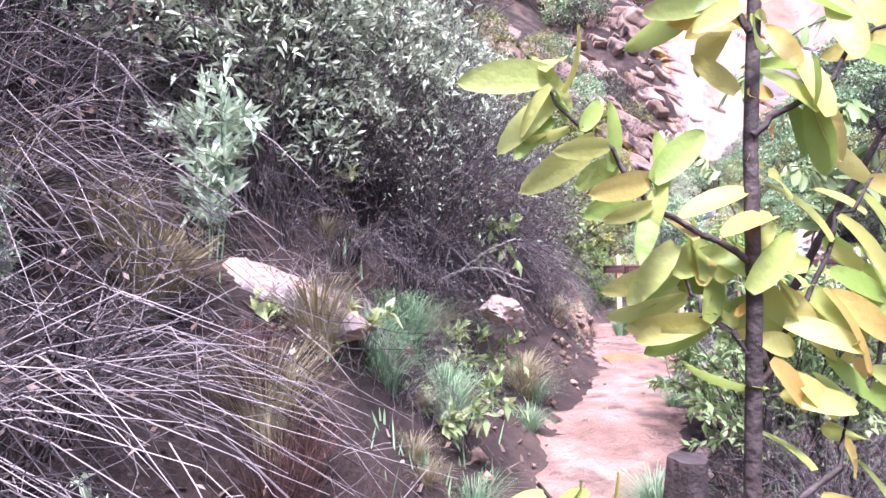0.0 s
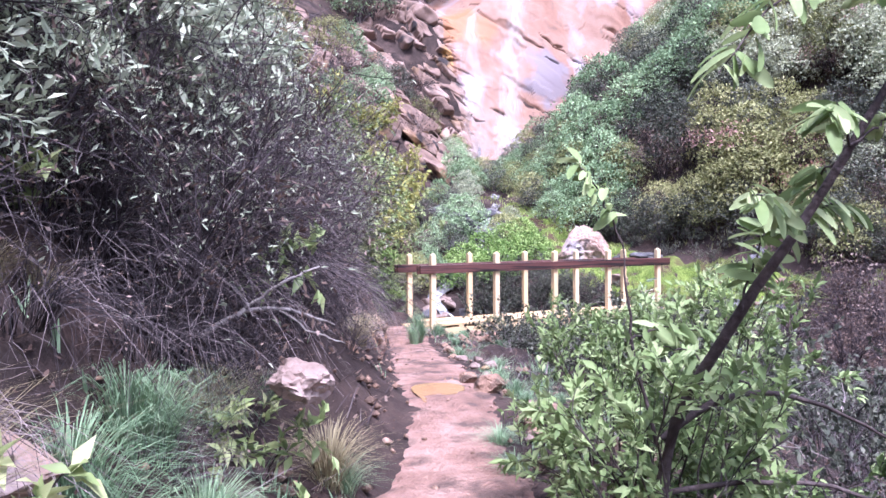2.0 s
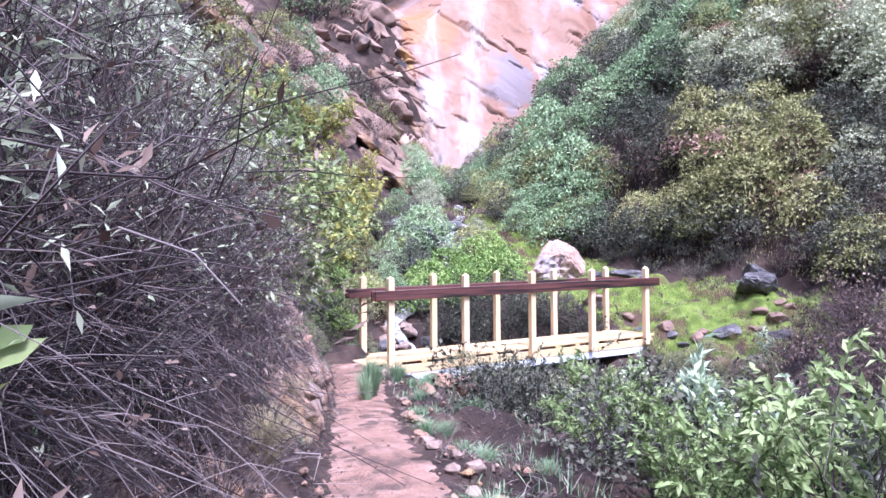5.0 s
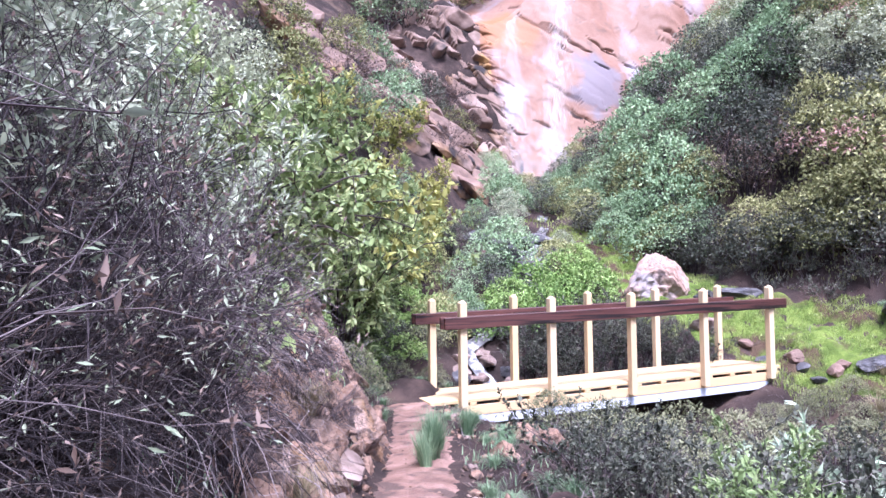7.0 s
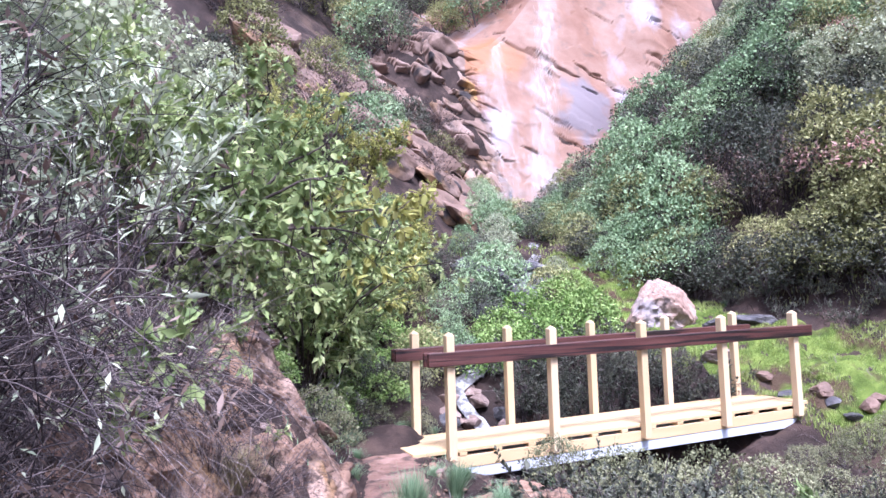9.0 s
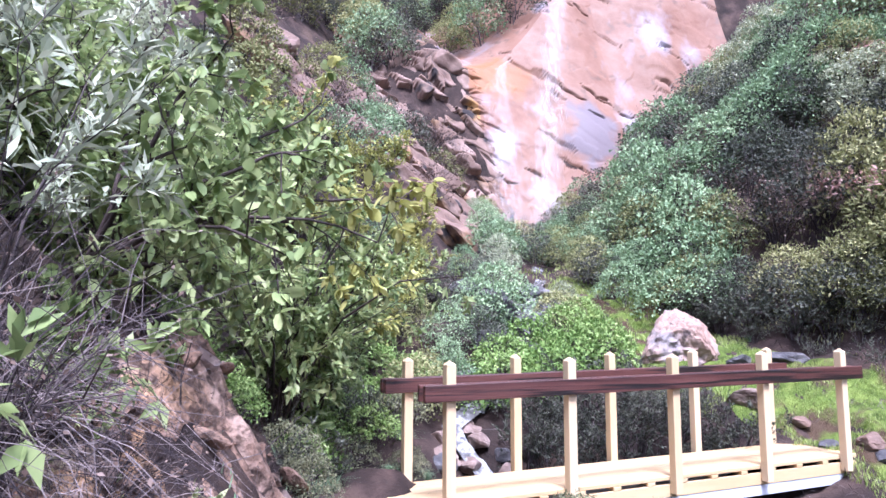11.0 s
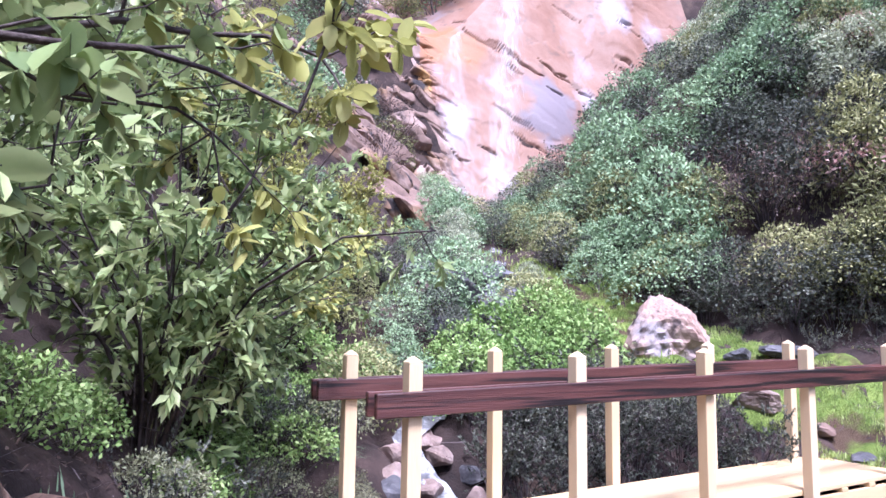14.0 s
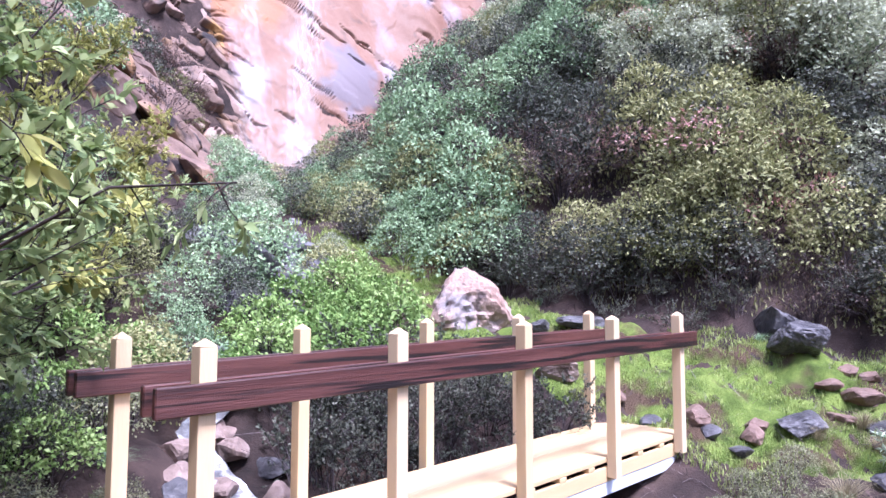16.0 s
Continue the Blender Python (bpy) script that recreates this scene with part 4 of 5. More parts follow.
scatter(hedge, [(1.75, 2.85, 0.75), (2.3, 3.1, 0.95), (2.9, 3.0, 1.0), (3.45, 3.3, 1.1), (4.05, 3.35, 1.15), (4.5, 3.9, 1.0), (2.5, 3.7, 0.9), (3.2, 3.9, 1.0), (3.9, 4.2, 1.0), (4.9, 5.2, 0.8)])
scrub = [shrub("dark_scrub", "dark grey-green fine-leaved scrub in the gully", "shrub", "dark scrub", 70 + k, M_TWIG, M_DARK, "small", 0.036, 2000, stems=26, height=0.85, spread=0.6, twigs=110, twig_len=0.22, stem_r=0.006, start=0.2) for k in range(2)]
scatter(scrub, [(2.0, 1.75, 0.95), (2.6, 1.7, 1.0), (3.3, 1.65, 1.0), (4.0, 1.7, 0.95), (2.3, 2.3, 1.1), (3.1, 2.4, 1.1), (3.9, 2.5, 1.0), (4.5, 2.2, 0.7), (-0.35, 1.9, 0.7), (-0.9, 1.1, 0.8), (0.2, 2.4, 0.8), (-1.35, 0.1, 0.7)])
scatter(scrub, jitter(1.9, 4.9, 1.35, 2.6, 0.5, lambda x, y: x > 1.75), 0.6, 0.95)
scatter(scrub, jitter(-2.2, 5.2, -8.6, -0.7, 0.72, lambda x, y: side(LINE_PATH, y) + 1.15 < x < side(LINE_BENCH, y) - 0.4 and y < -1.7), 0.75, 1.05)
gully = [mound("gully_bush", "dense grey-olive fine-leaved bush below the bridge", "shrub", "gully bushes", 77 + k, M_TWIG, M_GULLY, "small", 0.042, 4200, 0.7, 0.85, 13, 0.27) for k in range(2)]
scatter(gully, [(0.75, -0.75, 0.55), (1.35, -0.95, 0.75), (2.0, -0.9, 0.85), (2.65, -0.85, 0.9), (3.3, -1.0, 0.85), (1.0, -1.5, 0.75), (1.7, -1.6, 0.9), (2.4, -1.6, 1.0), (3.1, -1.75, 0.9), (0.6, -2.0, 0.7), (1.3, -2.3, 0.85), (2.1, -2.4, 0.95), (3.9, -1.2, 0.6), (4.5, -0.9, 0.42), (4.25, -0.55, 0.38), (4.65, -0.5, 0.32), (5.0, -0.55, 0.32), (4.9, -0.9, 0.45), (5.35, -0.9, 0.35), (5.0, -1.3, 0.5), (4.4, -1.7, 0.7), (5.3, -1.9, 0.6)])
thorn = [shrub("dark_bramble", "dark reddish-brown bramble thicket on the far bank", "shrub", "dark brambles", 75, M_TWIG, M_DRYLEAF, "small", 0.045, 420, stems=60, height=0.9, spread=0.7, twigs=220, twig_len=0.3, stem_r=0.005, sag=0.3, start=0.1)]
scatter(thorn, jitter(3.6, 9.5, -7, -1.9, 0.75, lambda x, y: side(LINE_BENCH, y) - 0.9 < x < side(LINE_FOOT, y) + 0.4), 1.0, 1.45)

# right hillside and the slopes round the cliff
ivy = [mound("vine_bush", "blue-green vine-covered bush on the hillside", "shrub", "vine bushes", 80 + k, M_TWIG, M_IVY, "small", 0.07, 4800, 1.05, 1.15, 12, 0.42) for k in range(2)]
hill = [mound("hill_scrub", "dull green scrub on the steep hillside", "shrub", "hillside scrub", 90 + k, M_TWIG, (M_DARK, M_OLIVE, M_IVY)[k], "small", 0.066, 4000, 0.95, 1.3, 11, 0.38) for k in range(3)]
brown = [shrub("brown_brush", "leafless purple-brown brush on the hillside", "shrub", "brown brush", 98, M_TWIG, M_DRYLEAF, "small", 0.05, 1800, stems=60, height=1.25, spread=0.9, twigs=260, twig_len=0.4, stem_r=0.008, start=0.1)]
red = [mound("red_tipped_shrub", "olive shrub with pink and red tips on the hillside", "shrub", "red-tipped shrubs", 95 + k, M_BARK, M_OLIVE, "lance", 0.08, 4400, 0.85, 1.7, 16, 0.34, (M_RED, 0.8, "red_tip", "pinkish red young leaves")) for k in range(2)]
slope = jitter(6.0, 27, -6, 15.5, 1.2, beyond_foot(0.1, 9.5), 0.88)
kinds = {k: [] for k in ("ivy", "dark", "olive", "brown", "pale")}
for s in slope:
    d, y, r = s[0] - side(LINE_FOOT, s[1]), s[1], RNG.random()
    if 3.2 < y < 9 and 1.2 < d < 4.4:
        # shaded hollow: its shade is put in by using only the darker leaf colours
        k = "brown" if r < 0.35 else "dark"
    elif y > 5:
        k = "ivy" if r < 0.55 else "dark" if r < 0.75 else "olive" if r < 0.9 else "brown"
    elif 0.8 < y <= 5 and d < 4:
        k = "olive" if r < 0.6 else "dark"
    elif d > 4:
        # high up, mostly pale shrubs, with the haze put into their leaf colour
        k = "pale" if r < 0.58 else "ivy" if r < 0.68 else "olive" if r < 0.86 else "brown"
    else:
        k = "dark" if r < 0.4 else "brown" if r < 0.7 else "olive"
    kinds[k].append(s)
kinds["pale"] += kinds["ivy"][::5]
del kinds["ivy"][::5]
scatter(ivy, kinds["ivy"], 0.85, 1.5)
scatter(hill[0:1], kinds["dark"], 0.9, 1.35)
scatter(hill[1:2], kinds["olive"], 0.8, 1.5)
scatter(brown, kinds["brown"], 0.95, 1.35)
foot = [(side(LINE_FOOT, -4.5 + 0.42 * k) + RNG.uniform(-0.1, 0.75), -4.5 + 0.42 * k) for k in range(28)]
foot = [p for p in foot if math.hypot(p[0] - 7.8, p[1] + 0.15) > 0.75]
scatter(scrub, [(side(LINE_FOOT, y) - 0.15 + 0.3 * (k % 2), y) for k, y in enumerate(np.arange(-1.9, 6.5, 0.5)) if not -0.9 < y < 0.5], 0.5, 0.8)
scatter(thorn, [(8.3, -0.2, 0.9), (8.6, -0.9, 1.0), (8.4, 0.6, 0.9), (9.0, -1.6, 1.1), (7.6, -2.0, 1.0), (7.1, -2.3, 1.0), (6.6, -2.4, 0.8)])
scatter(hill[0:1], foot[::2], 0.75, 1.0)
scatter(scrub, foot[1::4], 0.9, 1.2)
scatter(hill[1:2], foot[3::4], 0.7, 0.95)
pale = [mound("pale_brush", "pale grey-green hillside brush, lightened further by haze painted into its leaves", "shrub", "pale brush", 99, M_TWIG, M_HAZE_PALE, "small", 0.064, 3800, 0.9, 1.45, 12, 0.36)]
scatter(pale, kinds["pale"], 1.0, 1.5)
scatter(ivy, [(8.8, 7.4, 1.1), (9.5, 6.9, 1.2), (10.3, 6.5, 1.3), (11.1, 6.2, 1.3), (12.0, 6.1, 1.3), (13.2, 5.8, 1.5), (14.6, 5.5, 1.6), (6.95, 4.55, 1.0), (7.6, 5.0, 1.15)])
scatter(red, [(8.55, 0.75, 1.25), (8.9, 1.5, 1.35), (9.4, 2.6, 1.2), (9.6, 0.6, 1.2), (11.5, -2.5, 1.2), (12.5, 1.5, 1.2), (13.0, 5.0, 1.1)])
scatter(hill, jitter(-9, 8, 7.0, 15.5, 1.35, beyond_path(0.8, 10), 0.55), 0.8, 1.2)
scatter(brown, jitter(-9, 8, 7.0, 15.5, 2.0, beyond_path(0.8, 10), 0.6), 0.8, 1.3)
basin = jitter(1.0, 13, 5.6, 14.4, 1.05, lambda x, y: side(LINE_PATH, y) - 0.2 < x < side(LINE_FOOT, y) + 0.3 and abs(x - side(LINE_CREEK, y)) > 0.45)
scatter(hill, basin[::2], 0.5, 0.85)
scatter(ivy, basin[1::4] + [(7.6, 5.2), (7.5, 4.5)], 0.6, 0.9)
scatter(pale, basin[3::4], 0.4, 0.7)
scatter(hill, jitter(1, 26, 19.5, 27, 1.8), 1.2, 1.9)
scatter(hill, [(9.9, 13.6, 0.9), (10.8, 14.0, 0.9), (8.6, 12.2, 0.8), (9.3, 11.0, 0.8), (7.6, 10.0, 0.8), (11.9, 14.8, 0.9), (6.6, 9.4, 0.7), (8.4, 9.4, 0.8), (7.2, 8.2, 0.7), (6.4, 6.6, 0.7)])

scatter(hill, jitter(-0.3, 3.2, 3.0, 6.6, 0.75, lambda x, y: abs(x - side(LINE_CREEK, y)) > 0.4 and x < side(LINE_CREEK, y) + 0.2, 0.8), 0.4, 0.65)

scatter(hedge, [(-0.1, 1.75, 0.6), (-0.75, 1.75, 0.65), (-0.3, 2.5, 0.7), (0.25, 2.9, 0.7), (-1.0, 1.1, 0.6), (-1.2, 0.45, 0.5), (0.85, 3.2, 0.7), (0.4, 3.8, 0.8)])
scatter(hedge, [(-2.25, -0.85, 0.45), (-1.95, -0.35, 0.5), (-2.4, -0.3, 0.55), (-1.75, 0.15, 0.5)])
scatter(gully, [(0.15, 1.35, 0.4), (-0.45, 1.3, 0.5), (-1.35, 0.0, 0.5), (0.35, 2.2, 0.6), (-1.3, -0.45, 0.4)])

# ---- grass ----
green = [tuft("grass_tuft", "tuft of long green grass beside the trail", "green grass tufts", 110 + k, M_REED, 320, 0.48, 0.36, 0.0019, 1.1) for k in range(2)]
dry = [tuft("dry_grass_tuft", "tuft of pale dry grass on the bank", "dry grass tufts", 115 + k, M_DRYGRASS, 360, 0.42, 0.35, 0.0017, 0.9) for k in range(2)]
broom = [tuft("broom_tuft", "stiff grey-green broom tuft at the trail's edge", "broom tufts", 118, M_REED, 420, 0.42, 0.17, 0.0028, 0.1)]
scatter(green, [(-4.75, -8.7), (-4.6, -8.75), (-4.85, -8.95), (-4.3, -7.9), (-2.75, -7.2), (-2.5, -6.4), (-1.75, -4.4), (-1.3, -3.4), (-0.75, -2.2), (-0.3, -1.0), (-0.5, -0.75), (0.2, -0.6), (0.7, -0.7), (-0.9, 0.3), (-1.0, 0.9), (-0.4, 1.6), (0.3, 1.9), (0.1, 1.4), (-0.7, 1.2), (-0.2, 0.95), (-1.1, 0.2), (-0.8, 0.75), (0.4, 1.45), (-1.3, -0.3), (-1.2, -0.7), (0.0, 2.2), (7.0, 3.2), (7.6, 0.2)] + jitter(-3.6, 0.4, -8.6, -0.6, 0.45, lambda x, y: 0.5 < x - side(LINE_PATH, y) < 1.3, 0.75), 0.4, 0.7)
scatter(dry, [(-5.1, -9.6), (-5.4, -9.5), (-4.95, -9.7), (-5.0, -9.3), (-4.55, -8.3), (-5.7, -9.6), (-2.75, -4.4), (5.6, -1.1), (5.3, -1.3), (6.0, -0.9), (6.2, -1.4), (6.6, -1.7), (5.9, -1.7), (6.4, -1.2), (7.0, -1.4), (5.5, -1.9)] + jitter(-6, -1.8, -12, -3, 0.6, beyond_path(0.42, 1.2), 0.4), 0.5, 1.0)
scatter(dry, [(-4.7, -8.95, 0.42), (-4.92, -8.6, 0.42), (-4.5, -8.75, 0.3), (-5.0, -8.7, 0.42), (-4.42, -9.05, 0.3), (-4.75, -9.25, 0.42), (-4.6, -8.45, 0.35)])
scatter(green, [(-4.6, -8.9, 0.8), (-4.8, -9.0, 0.75), (-4.7, -8.65, 0.8), (-4.55, -9.2, 0.6)])
scatter(broom, [(-1.35, -2.45, 1.0), (-1.2, -2.2, 0.8), (-1.5, -2.75, 0.7), (-0.55, -1.3, 0.8)])


rusty = [tuft("rusty_grass_tuft", "tuft of dark reddish-brown dead grass", "rusty grass tufts", 121, M_REDGRASS, 420, 0.5, 0.25, 0.002, 0.3)]
scatter(rusty, [(-5.02, -9.62, 0.6), (-5.08, -9.75, 0.65), (-4.95, -9.75, 0.55), (-5.15, -9.6, 0.55), (-4.98, -9.9, 0.5)])
scatter(dry, [(-4.72, -9.3, 0.4), (-4.7, -9.5, 0.35), (-5.42, -9.46, 0.7), (-5.5, -9.4, 0.7)])
strawstem = [shrub("straw_thatch", "arching thatch of long dead stems spilling down the bank", "shrub", "straw thatch", 125 + k, M_STRAW, M_DRYLEAF, "small", 0.02, 200, stems=190, height=0.6, spread=0.75, twigs=260, twig_len=0.22, stem_r=0.0028, upright=0.8, sag=0.85, start=0.2, base_r=0.12, foliage="dry_leaves", twig_r=0.5) for k in range(2)]
scatter(strawstem, jitter(-9, -1.5, -12.6, -2.9, 0.45, beyond_path(0.85, 1.9)), 0.7, 1.0, lean=14)
scatter(strawstem, [(-5.6, -10.1, 0.9), (-5.75, -9.6, 0.9), (-5.65, -10.5, 0.8), (-6.0, -10.0, 1.0)], lean=14)


def strew(name, label, mat, seed, count, area, length, width, tall, keep, category="grass"):
    """Many small blades or bits on the ground, one mesh."""
    rng = np.random.default_rng(seed)
    x, y = rng.uniform(area[0], area[1], count), rng.uniform(area[2], area[3], count)
    ok = keep(x, y)
    x, y = x[ok], y[ok]
    n = len(x)
    z = land(x, y) - 0.004
    az, ln = rng.uniform(0, 2 * math.pi, n), length * rng.uniform(0.4, 1.2, n)
    lean = rng.uniform(0.1, 0.7, n) if tall else rng.uniform(0.9, 1.0, n)
    d = np.stack([np.cos(az) * lean, np.sin(az) * lean, np.sqrt(1 - lean ** 2) + (0.12 if not tall else 0)], -1) * ln[:, None]
    s = np.stack([-np.sin(az), np.cos(az), 0 * az], -1) * width * rng.uniform(0.5, 1.3, n)[:, None]
    b = np.stack([x, y, z + (0 if tall else 0.012)], -1)
    v = np.stack([b - s, b + s, b + d * 0.6 + s * 0.8, b + d * 0.6 - s * 0.8, b + d + np.array([0, 0, -0.1]) * ln[:, None] * lean[:, None]], 1).reshape(-1, 3)
    i = np.arange(n)[:, None] * 5
    f = np.concatenate([i + np.array([0, 1, 2, 3])])
    f2 = np.concatenate([i + np.array([3, 2, 4, 4])])
    me = bpy.data.meshes.new(name)
    me.from_pydata(v.tolist(), [], f.tolist() + f2[:, :3].tolist())
    me.materials.append(mat)
    return tagged(new(name, me), label, category, kind="stuff")


def line_x(line, y):
    return np.interp(y, [a[0] for a in line], [a[1] for a in line])


strew("meadow_grass", "short bright green grass on the bench past the bridge", M_GRASS, 130, 90000, (4.4, 9.0, -2.2, 7.0), 0.075, 0.005, True, lambda x, y: (x > line_x(LINE_BENCH, y) - 0.3) & (x < line_x(LINE_FOOT, y) - 0.1) & (hash_noise(x, y, 0.7, 33) > -0.2))
strew("creek_grass", "short green grass along the upper creek", M_GRASS, 131, 14000, (1, 13, 3, 14.5), 0.16, 0.009, True, lambda x, y: (x > line_x(LINE_PATH, y)) & (x < line_x(LINE_FOOT, y)) & (hash_noise(x, y, 0.9, 34) > 0.0))
strew("bank_grass", "thin green weeds beside the trail", M_REED, 132, 26000, (-6, 2, -12, 0), 0.09, 0.004, True, lambda x, y: (np.abs(x - line_x(LINE_PATH, y)) > 0.36) & (x - line_x(LINE_PATH, y) < 1.6) & (x - line_x(LINE_PATH, y) > -1.0) & (hash_noise(x, y, 0.5, 35) > 0.1))
strew("hillside_cover", "low dull green ground cover under the hillside shrubs", M_OLIVE, 136, 45000, (6, 14, -7, 11), 0.1, 0.009, True, lambda x, y: (x > line_x(LINE_FOOT, y) + 0.2), "plant")
strew("leaf_litter", "dry brown leaf litter and twigs on the soil", M_DRYLEAF, 133, 30000, (-8, 2, -12.5, 0.5), 0.05, 0.006, False, lambda x, y: (np.abs(x - line_x(LINE_PATH, y)) > 0.34 - 0.1 * hash_noise(x, y, 0.4, 36)) & (x - line_x(LINE_PATH, y) < 2.0), "litter")
strew("twig_litter", "fallen dead twigs lying on the bank", M_TWIG, 134, 14000, (-8, 2, -12.5, 0.5), 0.22, 0.0025, False, lambda x, y: (np.abs(x - line_x(LINE_PATH, y)) > 0.38), "litter")
strew("gully_litter", "dark dead stems and litter on the far bank", M_TWIG, 135, 9000, (2, 12, -9, 3), 0.3, 0.003, False, lambda x, y: x > line_x(LINE_CREEK, y), "litter")

def pebbles(name, label, mat, seed, count, area, size, keep):
    """Loose small stones on the ground, one mesh."""
    rng = np.random.default_rng(seed)
    x, y = rng.uniform(area[0], area[1], count), rng.uniform(area[2], area[3], count)
    ok = keep(x, y)
    x, y = x[ok], y[ok]
    n = len(x)
    o = np.array([(1, 0, 0), (0, 1, 0), (-1, 0, 0), (0, -1, 0), (0.2, 0.1, 0.7), (0, 0, -0.6)], float)
    f = np.array([(0, 1, 4), (1, 2, 4), (2, 3, 4), (3, 0, 4), (1, 0, 5), (2, 1, 5), (3, 2, 5), (0, 3, 5)])
    r = size * rng.uniform(0.3, 1.0, n) ** 2
    v = o[None] * r[:, None, None] * rng.uniform(0.6, 1.3, (n, 6, 3))
    a = rng.uniform(0, 6.3, n)
    ca, sa = np.cos(a)[:, None], np.sin(a)[:, None]
    v = np.stack([v[..., 0] * ca - v[..., 1] * sa + x[:, None], v[..., 0] * sa + v[..., 1] * ca + y[:, None], v[..., 2] + (land(x, y) + 0.016)[:, None]], -1)
    return tagged(new(name, mesh_from(name, v.reshape(-1, 3), (f[None] + 6 * np.arange(n)[:, None, None]).reshape(-1, 3), mat)), label, "gravel", kind="stuff")


pebbles("trail_gravel", "loose pinkish gravel on the trail", M_ORANGE, 140, 2600, (-5.6, 0, -12.5, 0.2), 0.02, lambda x, y: np.abs(x - line_x(LINE_PATH, y)) < 0.42)
pebbles("bank_gravel", "loose brown stones on the bank", M_ORANGE, 141, 2600, (-6, 1, -12, 0), 0.045, lambda x, y: (np.abs(x - line_x(LINE_PATH, y)) > 0.3) & (np.abs(x - line_x(LINE_PATH, y)) < 0.9))
strew("trail_litter", "dark leaf bits and twigs on the trail", M_DRYLEAF, 142, 2200, (-5.6, 0, -12, 0.1), 0.035, 0.004, False, lambda x, y: np.abs(x - line_x(LINE_PATH, y)) < 0.4, "litter")

# ---- stones ----
stone("rock_face", "orange and pink weathered rock face beside the trail", 3, M_ORANGE, -2.3, -1.55, 0.62, 0.75, 0.85, 25, 0, 8, z=0.2, sub=5, jag=0.16, planes=22, cut=(0.5, 0.85))
stone("rock_face", "brown crumbling rock face beside the trail", 19, M_ORANGE, -2.45, -2.35, 0.6, 0.6, 0.6, 50, 0, 5, z=0.25, sub=5, jag=0.18, planes=22, cut=(0.5, 0.85))
stone("bank_rock", "pinkish crumbling rock in the trail bank", 4, M_ORANGE, -2.72, -3.5, 0.4, 0.55, 0.35, 10, 0, 10, z=0.3, jag=0.1)
stone("bank_rock", "pinkish crumbling rock in the trail bank", 5, M_ORANGE, -3.1, -4.6, 0.3, 0.42, 0.3, 40, 0, 10, z=0.42, jag=0.1)
stone("bank_rock", "brown crumbling rock at the bend of the trail", 6, M_ORANGE, -3.75, -6.2, 0.28, 0.5, 0.28, 15, 0, 10, z=0.5, jag=0.12)
stone("pale_stone", "pale pinkish white stone lodged in the bank", 7, M_ROCK, -4.33, -8.57, 0.085, 0.09, 0.06, 20, 10, 10, z=0.84, jag=0.2)
stone("ledge_rock", "flat-topped pinkish ledge rock in the bank", 8, M_BOULDER, -5.16, -9.14, 0.4, 0.24, 0.2, 20, 0, 5, z=0.88, jag=0.1, planes=16, cut=(0.45, 0.8))
stone("pink_boulder", "large pink and white boulder on the green bench", 29, M_BOULDER, 5.95, 3.75, 0.9, 0.7, 0.8, 60, 0, 6, z=1.25, sub=5, jag=0.1, planes=14, cut=(0.62, 0.88), taper=0.58)
stone("dark_slab", "dark wet flat rock slab in the grass", 10, M_GREYROCK, 6.6, 2.15, 0.55, 0.35, 0.14, 10, 6, 0, sink=0.2, planes=16, cut=(0.45, 0.8))
stone("dark_slab", "dark wet flat rock slab in the grass", 11, M_GREYROCK, 6.1, 2.6, 0.35, 0.3, 0.12, 50, 0, 6, sink=0.2, planes=16, cut=(0.45, 0.8))
stone("grey_slab", "pale grey flat rock beside the bridge end", 12, M_ROCK, 5.3, 1.7, 0.42, 0.3, 0.16, 30, 0, 8, sink=0.25, planes=16, cut=(0.45, 0.8))
stone("dark_boulder", "large dark boulder under the hillside shrubs", 13, M_GREYROCK, 7.65, -0.25, 0.7, 0.42, 0.29, 10, 0, 14, sink=0.3, sub=5, planes=16, cut=(0.45, 0.8))
stone("dark_boulder", "dark angular boulder under the hillside shrubs", 14, M_GREYROCK, 7.95, 0.1, 0.5, 0.35, 0.3, 60, 10, 20, sink=0.1, planes=16, cut=(0.45, 0.8))
for k, (x, y, s) in enumerate([(5.45, -0.05, 0.17), (5.75, -0.35, 0.2), (5.9, -0.35, 0.16), (5.35, -0.4, 0.14), (6.9, -0.75, 0.18), (7.3, -1.1, 0.16), (5.3, 0.55, 0.18), (5.5, 1.05, 0.16)]):
    stone("bench_stone", "grey weathered stone in the grass past the bridge", 20 + k, M_BUTTRESS if k % 3 else M_GREYROCK, x, y, s, s * 0.85, s * 0.6, 37 * k, sub=3, group="bench stones", planes=16, cut=(0.45, 0.8))
for k in range(26):
    t = RNG.uniform(0.3, 1)
    y = 1.2 + 4.6 * RNG.random()
    x = side(LINE_CREEK, y) + RNG.uniform(-0.6, 0.7)
    s = RNG.uniform(0.12, 0.36)
    stone("creek_rock", "wet grey rock in the creek bed", 40 + k, M_GREYROCK if k % 3 else M_ROCK, x, y, s, s * 0.8, s * 0.6, RNG.uniform(0, 360), sub=3, group="creek rocks", planes=16, cut=(0.45, 0.8))
for k, (x, y, s) in enumerate([(1.0, 2.35, 0.25), (1.4, 2.3, 0.22), (1.15, 1.95, 0.2), (1.5, 1.75, 0.24), (1.1, 1.6, 0.2), (1.35, 2.65, 0.25), (0.85, 2.0, 0.18)]):
    stone("creek_rock", "pale wet rock in the little cascade", 90 + k, M_ROCK, x, y, s, s * 0.8, s * 0.7, 60 * k, 15, 10, sub=3, group="creek rocks", planes=16, cut=(0.45, 0.8), sink=0.2)
